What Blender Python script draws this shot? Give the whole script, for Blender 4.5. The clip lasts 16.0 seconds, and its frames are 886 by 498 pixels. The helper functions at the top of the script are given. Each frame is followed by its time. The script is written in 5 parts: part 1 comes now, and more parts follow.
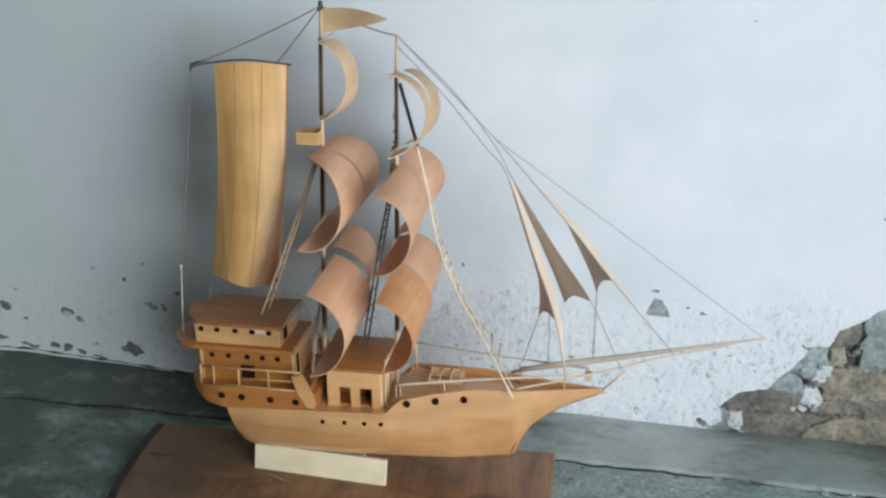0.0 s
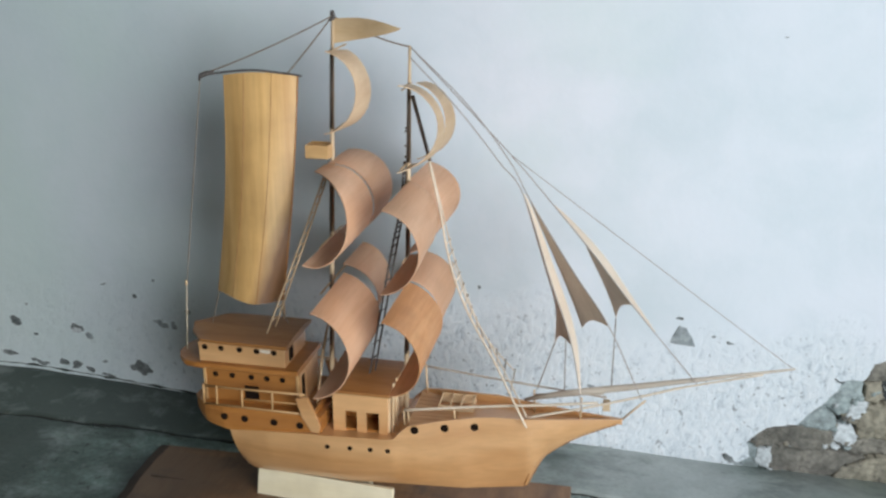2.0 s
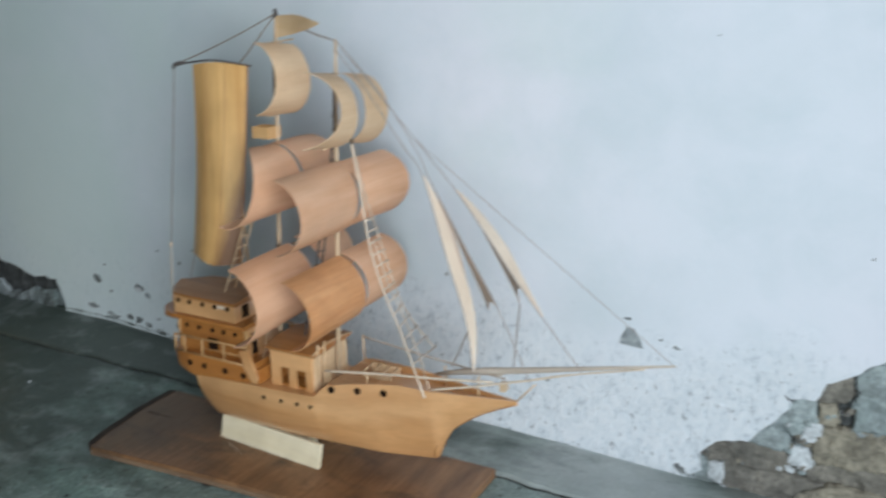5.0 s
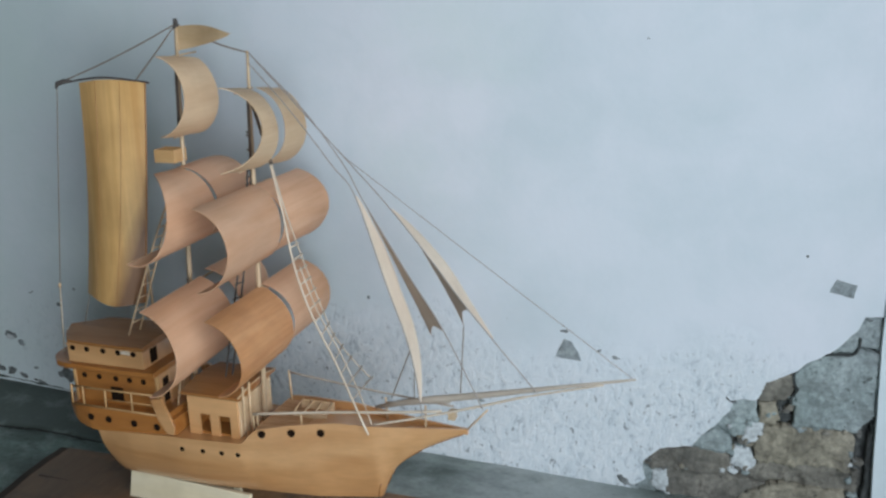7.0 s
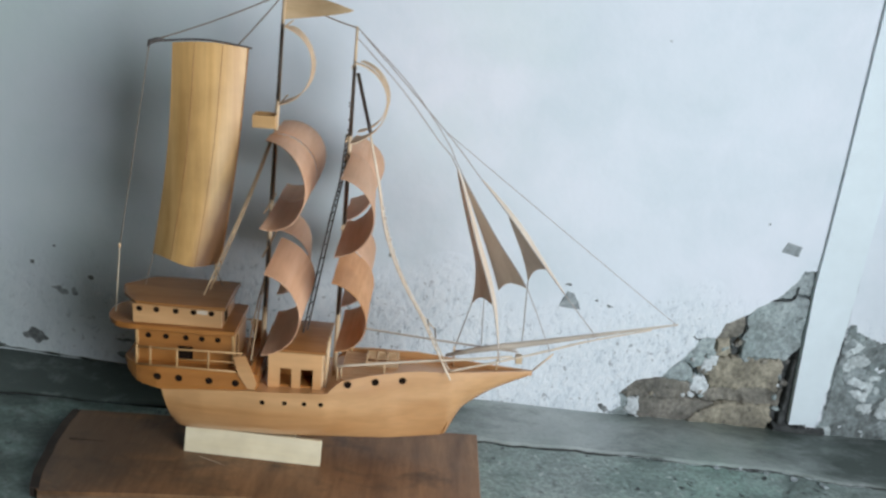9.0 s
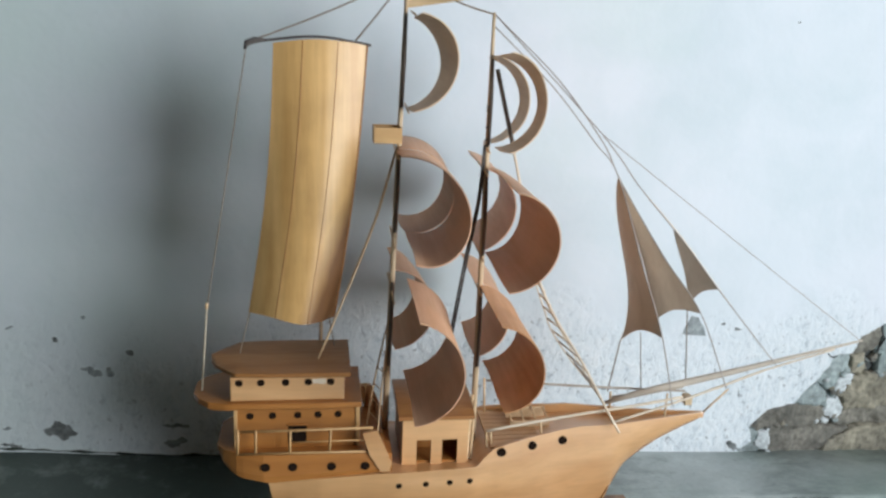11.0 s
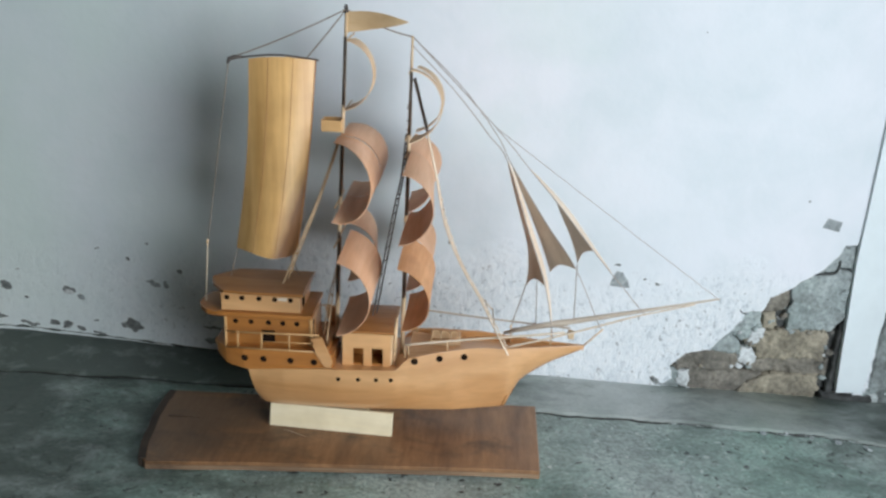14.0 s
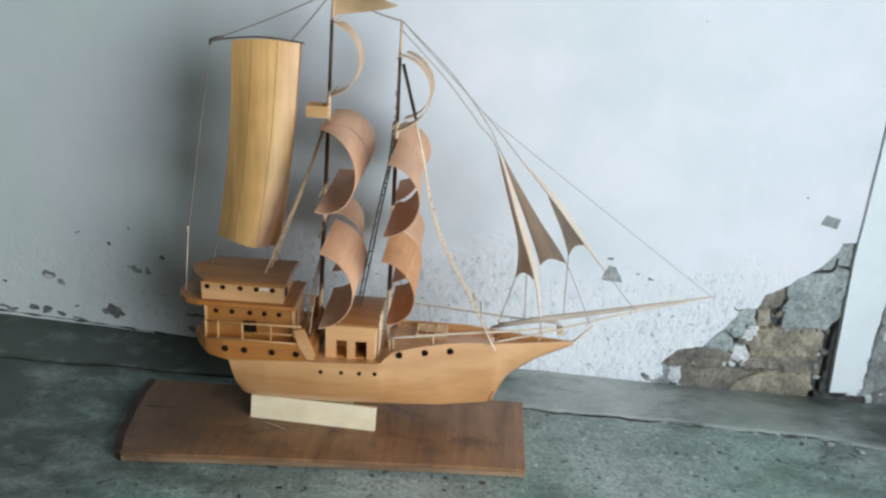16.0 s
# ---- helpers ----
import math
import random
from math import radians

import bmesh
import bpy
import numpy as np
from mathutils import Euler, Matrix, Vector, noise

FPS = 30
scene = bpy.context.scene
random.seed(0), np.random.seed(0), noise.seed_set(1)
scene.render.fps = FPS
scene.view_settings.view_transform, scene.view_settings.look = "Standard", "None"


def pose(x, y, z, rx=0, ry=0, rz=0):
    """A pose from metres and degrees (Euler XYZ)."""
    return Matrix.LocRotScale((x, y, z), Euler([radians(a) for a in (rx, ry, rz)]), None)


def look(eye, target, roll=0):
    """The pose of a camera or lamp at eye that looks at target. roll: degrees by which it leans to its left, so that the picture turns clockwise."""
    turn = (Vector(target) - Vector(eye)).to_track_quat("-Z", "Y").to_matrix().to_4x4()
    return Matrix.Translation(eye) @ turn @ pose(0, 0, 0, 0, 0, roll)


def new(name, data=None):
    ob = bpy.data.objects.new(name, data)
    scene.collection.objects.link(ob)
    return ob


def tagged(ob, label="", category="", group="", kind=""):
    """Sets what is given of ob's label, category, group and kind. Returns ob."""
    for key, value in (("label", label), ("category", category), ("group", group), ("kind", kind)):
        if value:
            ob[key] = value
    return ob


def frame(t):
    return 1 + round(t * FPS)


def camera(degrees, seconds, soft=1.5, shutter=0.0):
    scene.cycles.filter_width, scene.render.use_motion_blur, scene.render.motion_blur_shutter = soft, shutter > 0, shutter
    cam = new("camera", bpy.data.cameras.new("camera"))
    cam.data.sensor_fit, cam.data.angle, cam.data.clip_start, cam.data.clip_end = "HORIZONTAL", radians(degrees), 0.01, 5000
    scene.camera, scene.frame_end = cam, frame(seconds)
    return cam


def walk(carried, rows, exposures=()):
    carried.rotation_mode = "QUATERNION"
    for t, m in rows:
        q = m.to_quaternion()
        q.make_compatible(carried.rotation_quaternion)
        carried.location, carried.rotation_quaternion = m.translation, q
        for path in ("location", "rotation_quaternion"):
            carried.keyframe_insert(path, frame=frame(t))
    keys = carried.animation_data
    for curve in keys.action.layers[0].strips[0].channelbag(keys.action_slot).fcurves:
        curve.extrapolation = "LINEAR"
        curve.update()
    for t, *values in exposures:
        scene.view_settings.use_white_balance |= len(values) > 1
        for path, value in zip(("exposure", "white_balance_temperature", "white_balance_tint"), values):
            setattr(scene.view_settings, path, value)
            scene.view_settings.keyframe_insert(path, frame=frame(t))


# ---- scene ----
cam = camera(54.0, 16.0, soft=2.5, shutter=0.6)
PATH = [
    (0, (0.096, 0.063, 0.727), (-0.203, 1.91, 0.022), -0.2),
    (0.5, (0.102, 0.072, 0.723), (-0.237, 1.912, 0.016), -0.2),
    (1, (0.103, 0.079, 0.724), (-0.217, 1.932, 0.041), -0.4),
    (1.5, (0.103, 0.084, 0.722), (-0.214, 1.934, 0.032), -0.1),
    (2, (0.113, 0.102, 0.7), (-0.261, 1.96, 0.06), 0.1),
    (2.5, (0.139, 0.152, 0.689), (-0.325, 1.975, 0.011), -1.2),
    (3, (0.218, 0.21, 0.659), (-0.425, 1.973, -0.033), -3.2),
    (3.5, (0.288, 0.253, 0.648), (-0.413, 2.008, -0.006), -2.8),
    (4, (0.374, 0.197, 0.666), (-0.493, 1.873, 0.006), -2.4),
    (4.5, (0.462, 0.165, 0.665), (-0.526, 1.775, 0.01), -0.6),
    (5, (0.528, 0.146, 0.662), (-0.368, 1.84, 0.089), -0.7),
    (5.2, (0.545, 0.169, 0.655), (-0.323, 1.882, 0.099), -1.2),
    (7.3, (0.385, 0.172, 0.659), (-0.188, 2.005, 0.102), -1.4),
    (7.5, (0.37, 0.132, 0.664), (-0.199, 1.968, 0.11), -1.9),
    (8, (0.249, 0.033, 0.706), (-0.113, 1.89, 0.059), -2.0),
    (8.5, (0.106, 0.001, 0.708), (-0.101, 1.877, 0.047), 1.8),
    (9, (-0.035, -0.01, 0.708), (0.033, 1.876, 0.047), 5.4),
    (9.5, (-0.158, 0.004, 0.694), (-0.013, 1.914, 0.12), 4.6),
    (9.7, (-0.206, 0.025, 0.685), (-0.051, 1.942, 0.135), 4.8),
    (11.8, (-0.308, 0.245, 0.588), (0.023, 2.139, 0.038), 1.0),
    (12, (-0.286, 0.18, 0.61), (-0.11, 2.093, 0.052), 1.2),
    (12.5, (-0.197, 0.032, 0.658), (-0.193, 1.928, 0.024), 2.2),
    (13, (-0.118, -0.072, 0.736), (-0.21, 1.839, 0.151), 0.7),
    (13.5, (-0.058, -0.121, 0.735), (-0.149, 1.768, 0.083), 1.7),
    (14, (-0.028, -0.111, 0.743), (-0.1, 1.763, 0.047), 2.1),
    (14.5, (-0.023, -0.099, 0.741), (-0.089, 1.77, 0.03), 3.3),
    (15, (-0.019, -0.089, 0.744), (-0.084, 1.782, 0.04), 3.3),
    (15.5, (-0.02, -0.084, 0.738), (-0.084, 1.781, 0.019), 3.3),
    (16, (-0.016, -0.074, 0.741), (-0.079, 1.787, 0.012), 3.2),
]
walk(cam, [(t, look(eye, target, roll)) for t, eye, target, roll in PATH],
     [(0.0, -0.02, 6400, 8), (1.5, -0.01, 6400, 8), (2.5, -0.01, 6400, 8), (3.5, -0.13, 6340, 8), (4.0, -0.27, 6260, 7), (4.5, 0.0, 6320, 7), (5.2, -0.24, 6120, 7), (7.4, -0.43, 6050, 6), (8.2, -0.20, 6280, 7),
      (9.5, -0.07, 6300, 8), (12.0, 0.17, 6430, 7), (12.5, 0.15, 6430, 7), (14.0, 0.06, 6410, 8), (16.0, 0.04, 6410, 8)])

# ---- world and light ----
world = bpy.data.worlds.new("sky")
scene.world = world
world.use_nodes = True
sky = world.node_tree.nodes.new("ShaderNodeTexSky")
sky.sky_type, sky.sun_disc = "NISHITA", False
sky.sun_elevation, sky.sun_rotation = radians(40), radians(120)
world.node_tree.links.new(sky.outputs[0], world.node_tree.nodes["Background"].inputs[0])
world.node_tree.nodes["Background"].inputs[1].default_value = 0.1
# daylight through the doorway in the side wall
DOOR_Y0, DOOR_Y1, DOOR_TOP = -0.92, 0.34, 2.0
day = bpy.data.lights.new("doorway_daylight", "AREA")
day.shape, day.size, day.size_y, day.energy, day.color = "RECTANGLE", 1.24, 1.35, 49.5, (0.92, 0.957, 1.0)
day_ob = new("doorway_daylight", day)
day_ob.matrix_world = look((1.13, (DOOR_Y0 + DOOR_Y1) / 2, 0.68), (0.20, 0.60, 0.66))


# ---- materials ----
def material(name):
    m = bpy.data.materials.new(name)
    m.use_nodes = True
    return m, m.node_tree.nodes, m.node_tree.links, m.node_tree.nodes["Principled BSDF"]


def ramp(nodes, links, source, stops):
    r = nodes.new("ShaderNodeValToRGB")
    while len(r.color_ramp.elements) < len(stops):
        r.color_ramp.elements.new(0.5)
    for e, (p, c) in zip(r.color_ramp.elements, stops):
        e.position, e.color = p, (*c, 1) if len(c) == 3 else c
    links.new(source, r.inputs[0])
    return r.outputs[0]


def noise_tex(nodes, links, coords, scale, detail=4, rough=0.55, stretch=None, dist=0.0):
    if stretch:
        mp = nodes.new("ShaderNodeMapping")
        mp.inputs["Scale"].default_value = stretch
        links.new(coords, mp.inputs[0])
        coords = mp.outputs[0]
    n = nodes.new("ShaderNodeTexNoise")
    n.inputs["Scale"].default_value, n.inputs["Detail"].default_value = scale, detail
    n.inputs["Roughness"].default_value, n.inputs["Distortion"].default_value = rough, dist
    links.new(coords, n.inputs["Vector"])
    return n.outputs[0]


def mix(nodes, links, fac, a, b, mode="MIX"):
    m = nodes.new("ShaderNodeMix")
    m.data_type, m.blend_type = "RGBA", mode
    for sock, val in ((m.inputs[0], fac), (m.inputs[6], a), (m.inputs[7], b)):
        if isinstance(val, (int, float)):
            sock.default_value = val
        elif isinstance(val, tuple):
            sock.default_value = (*val, 1)
        else:
            links.new(val, sock)
    return m.outputs[2]


def math_node(nodes, links, op, a, b):
    m = nodes.new("ShaderNodeMath")
    m.operation = op
    for sock, val in zip(m.inputs, (a, b)):
        if isinstance(val, (int, float)):
            sock.default_value = val
        else:
            links.new(val, sock)
    return m.outputs[0]


def bump(nodes, links, bsdf, height, strength, distance):
    b = nodes.new("ShaderNodeBump")
    b.inputs["Strength"].default_value, b.inputs["Distance"].default_value = strength, distance
    links.new(height, b.inputs["Height"])
    links.new(b.outputs[0], bsdf.inputs["Normal"])


def wood(name, dark, light, grain=(6, 60, 60), rough=0.5, scale=5.0, streak=0.35, vary=0.12, coat=0.0, worn=None, smudged=0.6, thin=0.0, coat_rough=0.26, shine=0.5):
    """Wood whose fibres run along the axis with the small stretch."""
    m, n, l, b = material(name)
    tc = n.new("ShaderNodeTexCoord").outputs["Object"]
    fine = noise_tex(n, l, tc, scale, 6, 0.65, grain)
    broad = noise_tex(n, l, tc, scale * 0.6, 2, 0.5, tuple(g * 0.28 for g in grain), 0.6)
    base = ramp(n, l, broad, [(0.28, dark), (0.72, light)])
    streaks = ramp(n, l, fine, [(0.30, (0.62, 0.55, 0.48)), (0.62, (1, 1, 1))])
    col = mix(n, l, streak, base, streaks, "MULTIPLY")
    smudge = ramp(n, l, noise_tex(n, l, tc, 22, 3), [(0.3, (0.78, 0.74, 0.70)), (0.7, (1.08, 1.05, 1.02))])
    col = mix(n, l, smudged, col, smudge, "MULTIPLY")
    if worn:
        sep = n.new("ShaderNodeSeparateXYZ")
        l.new(tc, sep.inputs[0])
        toward = math_node(n, l, "MULTIPLY", math_node(n, l, "ADD", sep.outputs[0], 0.22), -0.55)
        bare = math_node(n, l, "ADD", noise_tex(n, l, tc, 5.5, 7, 0.7, (0.7, 1.4, 1.0), 0.5), toward)
        col = mix(n, l, ramp(n, l, bare, [(0.46, (0, 0, 0)), (0.64, (0.8, 0.8, 0.8))]), col, worn)
        stain = noise_tex(n, l, tc, 9.0, 6, 0.65, (1.0, 1.6, 1.0), 0.3)
        col = mix(n, l, ramp(n, l, stain, [(0.30, (0.75, 0.75, 0.75)), (0.46, (0, 0, 0))]), col, tuple(c * 0.28 for c in worn))
    info = n.new("ShaderNodeObjectInfo")
    shade = ramp(n, l, info.outputs["Random"], [(0, (1 - vary,) * 3), (1, (1 + vary,) * 3)])
    col = mix(n, l, 1.0, col, shade, "MULTIPLY")
    l.new(col, b.inputs["Base Color"])
    l.new(ramp(n, l, fine, [(0.2, (rough + 0.15,) * 3), (0.8, (rough - 0.1,) * 3)]), b.inputs["Roughness"])
    b.inputs["Coat Weight"].default_value, b.inputs["Coat Roughness"].default_value = coat, coat_rough
    b.inputs["Specular IOR Level"].default_value = shine
    bump(n, l, b, fine, 0.25, 0.0006)
    if thin:
        # thin veneer lets some light through
        t = n.new("ShaderNodeBsdfTranslucent")
        l.new(col, t.inputs["Color"])
        both = n.new("ShaderNodeMixShader")
        both.inputs[0].default_value = thin
        l.new(b.outputs[0], both.inputs[1])
        l.new(t.outputs[0], both.inputs[2])
        l.new(both.outputs[0], n["Material Output"].inputs["Surface"])
    return m


HULL = wood("varnished_pale_wood", (0.53, 0.262, 0.092), (0.70, 0.402, 0.174), (4, 45, 45), 0.46, streak=0.26, coat=1.0, coat_rough=0.31, shine=0.9, smudged=0.45)
HULL.node_tree.nodes["Principled BSDF"].inputs["Coat IOR"].default_value = 1.85
HOUSE = wood("varnished_house_wood", (0.345, 0.128, 0.027), (0.470, 0.203, 0.051), (6, 50, 50), 0.36, coat=0.6, streak=0.28, smudged=0.45)
ROOF = wood("brown_roof_wood", (0.31, 0.130, 0.036), (0.43, 0.205, 0.066), (6, 60, 60), 0.42, coat=0.3)
DECK = wood("deck_wood", (0.42, 0.240, 0.118), (0.57, 0.362, 0.200), (5, 70, 70), 0.5)
def bamboo():
    """Golden strips, with shade painted reddish dark low on the fore side."""
    m = wood("golden_bamboo", (0.57, 0.325, 0.110), (0.74, 0.480, 0.205), (55, 55, 1.2), 0.40, streak=0.3, coat=0.2)
    n, l, b = m.node_tree.nodes, m.node_tree.links, m.node_tree.nodes["Principled BSDF"]
    col = b.inputs["Base Color"].links[0].from_socket
    sep = n.new("ShaderNodeSeparateXYZ")
    l.new(n.new("ShaderNodeNewGeometry").outputs["Position"], sep.inputs[0])
    # distance to the fore side of a slanting line up the sail
    side = math_node(n, l, "ADD", sep.outputs[0], math_node(n, l, "MULTIPLY", sep.outputs[2], -0.36))
    rag = noise_tex(n, l, n.new("ShaderNodeTexCoord").outputs["Object"], 16, 4, 0.6, (1, 1, 0.4))
    side = math_node(n, l, "ADD", math_node(n, l, "MULTIPLY", math_node(n, l, "ADD", side, 0.4275), 20.0), math_node(n, l, "MULTIPLY", rag, 0.4))
    # shade of the bent-back fore side, put into the colour
    red = ramp(n, l, side, [(0.15, (0, 0, 0)), (0.52, (0.92, 0.92, 0.92))])
    l.new(mix(n, l, red, col, (0.125, 0.050, 0.019)), b.inputs["Base Color"])
    return m


BAMBOO = bamboo()
VENEER = wood("pale_veneer", (0.72, 0.402, 0.228), (0.83, 0.525, 0.335), (60, 4, 60), 0.5, streak=0.15, smudged=0.3, thin=0.16)
PALE = wood("whitish_veneer", (0.67, 0.460, 0.275), (0.77, 0.575, 0.370), (60, 4, 60), 0.55, streak=0.15, smudged=0.3, thin=0.15)
VENEER_RED = wood("reddish_veneer", (0.60, 0.285, 0.115), (0.73, 0.41, 0.20), (50, 4, 50), 0.45, streak=0.3, thin=0.15)
LEAF = wood("bleached_veneer", (0.68, 0.57, 0.455), (0.77, 0.67, 0.55), (60, 60, 4), 0.6, streak=0.12, smudged=0.3, thin=0.15)
STICK = wood("pale_stick", (0.59, 0.41, 0.23), (0.75, 0.57, 0.37), (40, 40, 40), 0.5, streak=0.3)
MAST = wood("pale_mast_wood", (0.55, 0.40, 0.25), (0.70, 0.55, 0.37), (60, 60, 6), 0.5, streak=0.4)
SPAR = wood("grey_spar_wood", (0.40, 0.345, 0.285), (0.53, 0.475, 0.405), (5, 60, 60), 0.6, streak=0.4)
RAIL = wood("varnished_stick", (0.47, 0.27, 0.11), (0.61, 0.39, 0.18), (40, 40, 40), 0.5, streak=0.3)
PALE_STICK = wood("bleached_stick", (0.62, 0.52, 0.40), (0.75, 0.655, 0.53), (5, 60, 60), 0.55, streak=0.25)
CREAM = wood("raw_cream_wood", (0.83, 0.74, 0.51), (0.89, 0.82, 0.62), (3, 50, 50), 0.65, streak=0.12)
BOARD = wood("brown_board", (0.152, 0.071, 0.028), (0.335, 0.178, 0.080), (26, 5, 22), 0.55, scale=6, streak=0.6, coat=0.5, coat_rough=0.42, worn=(0.100, 0.058, 0.030))
BOARD_EDGE = wood("raw_board_edge", (0.13, 0.080, 0.046), (0.33, 0.225, 0.140), (3, 30, 60), 0.7, worn=(0.13, 0.075, 0.045))
DARK_STICK = wood("dark_stick", (0.105, 0.083, 0.068), (0.20, 0.158, 0.125), (60, 60, 8), 0.55, streak=0.4)
JIB = wood("grey_tan_veneer", (0.60, 0.480, 0.385), (0.71, 0.595, 0.490), (60, 60, 4), 0.55, streak=0.15, smudged=0.3, thin=0.15)
PENNANT = wood("tan_pennant_wood", (0.52, 0.37, 0.21), (0.62, 0.47, 0.29), (4, 50, 50), 0.55, streak=0.2)
NEST = wood("yellow_box_wood", (0.60, 0.36, 0.15), (0.72, 0.47, 0.22), (5, 50, 50), 0.5, streak=0.2)
BARK = wood("dark_bark", (0.018, 0.013, 0.010), (0.05, 0.035, 0.025), (20, 20, 40), 0.8)
CARDBOARD = wood("cardboard", (0.27, 0.185, 0.078), (0.345, 0.24, 0.105), (2, 2, 30), 0.8, streak=0.15)


def plain(name, colour, rough, grain=90, amount=0.35, relief=0.0003):
    m, n, l, b = material(name)
    tc = n.new("ShaderNodeTexCoord").outputs["Object"]
    a = noise_tex(n, l, tc, grain, 5, 0.6)
    k = ramp(n, l, a, [(0.25, tuple(c * (1 - amount) for c in colour)), (0.75, tuple(min(1, c * (1 + amount)) for c in colour))])
    l.new(k, b.inputs["Base Color"])
    b.inputs["Roughness"].default_value = rough
    bump(n, l, b, a, 0.4, relief)
    return m


# char of the portholes, and the shade inside doors and windows as colour
HOLE = plain("burnt_and_shaded_hole", (0.014, 0.008, 0.005), 0.95)
HOLE.node_tree.nodes["Principled BSDF"].inputs["Specular IOR Level"].default_value = 0.1
ROPE = plain("brown_twine", (0.20, 0.155, 0.115), 0.9, 700)
ROPE_PALE = plain("pale_twine", (0.50, 0.42, 0.31), 0.9, 700)
ROPE_GREY = plain("grey_twine", (0.34, 0.30, 0.275), 0.9, 700)
KNOT = plain("dark_knot", (0.075, 0.065, 0.06), 0.85, 400)


def wall_paint():
    """Cool white lime paint, smooth above, flaking and pitted near the floor."""
    m, n, l, b = material("flaking_white_wall")
    geo = n.new("ShaderNodeNewGeometry").outputs["Position"]
    sep = n.new("ShaderNodeSeparateXYZ")
    l.new(geo, sep.inputs[0])
    broad = noise_tex(n, l, geo, 2.6, 3)
    base = ramp(n, l, broad, [(0.3, (0.635, 0.695, 0.735)), (0.52, (0.69, 0.735, 0.785)), (0.7, (0.735, 0.76, 0.815))])
    mottle = ramp(n, l, noise_tex(n, l, geo, 8.0, 6, 0.6, None, 0.3), [(0.33, (0.90, 0.93, 0.925)), (0.6, (1.02, 1.01, 1.01))])
    base = mix(n, l, 0.8, base, mottle, "MULTIPLY")
    # greener towards the left: the lens's teal cast put into the paint
    teal_cast = math_node(n, l, "ADD", noise_tex(n, l, geo, 3.4, 5, 0.6), math_node(n, l, "MULTIPLY", math_node(n, l, "ADD", sep.outputs[0], 0.25), -0.45))
    base = mix(n, l, ramp(n, l, teal_cast, [(0.42, (0, 0, 0)), (0.82, (0.75, 0.75, 0.75))]), base, (0.605, 0.715, 0.685))
    # damp belt along the floor: flakes of brighter lime and dark pits
    rise = noise_tex(n, l, geo, 5.0, 4)
    belt = math_node(n, l, "ADD", sep.outputs[2], math_node(n, l, "MULTIPLY", rise, -0.26))
    damp = ramp(n, l, belt, [(0.0, (1, 1, 1)), (0.085, (0, 0, 0))])
    # the flaking is thickest towards the post and thins out past the stern
    along = math_node(n, l, "ADD", sep.outputs[0], math_node(n, l, "MULTIPLY", rise, 0.5))
    damp = math_node(n, l, "MULTIPLY", damp, ramp(n, l, math_node(n, l, "ADD", along, 0.85), [(0.42, (0.22,) * 3), (0.85, (1, 1, 1))]))
    flakes = noise_tex(n, l, geo, 95, 6, 0.68, (1, 1, 0.65), 0.7)
    lime = ramp(n, l, flakes, [(0.33, (0.47, 0.52, 0.56)), (0.43, (0.70, 0.755, 0.795)), (0.6, (0.775, 0.815, 0.845))])
    col = mix(n, l, damp, base, lime)
    pit_n = noise_tex(n, l, geo, 100, 4, 0.6, (1, 1, 0.75), 0.3)
    pits = ramp(n, l, pit_n, [(0.345, (1, 1, 1)), (0.385, (0, 0, 0))])
    pits = math_node(n, l, "MULTIPLY", pits, damp)
    few = ramp(n, l, noise_tex(n, l, geo, 34, 2, 0.4), [(0.17, (1, 1, 1)), (0.19, (0, 0, 0))])
    pits = math_node(n, l, "MAXIMUM", math_node(n, l, "MULTIPLY", pits, 0.62), math_node(n, l, "MULTIPLY", few, 0.5))
    col = mix(n, l, pits, col, (0.15, 0.165, 0.175))
    l.new(col, b.inputs["Base Color"])
    b.inputs["Roughness"].default_value = 0.85
    soft = noise_tex(n, l, geo, 9, 4)
    h1 = math_node(n, l, "MULTIPLY", flakes, damp)
    h2 = math_node(n, l, "ADD", math_node(n, l, "MULTIPLY", h1, 1.7), math_node(n, l, "MULTIPLY", soft, 0.9))
    h3 = math_node(n, l, "SUBTRACT", h2, math_node(n, l, "MULTIPLY", pits, 0.5))
    bump(n, l, b, h3, 0.55, 0.006)
    return m


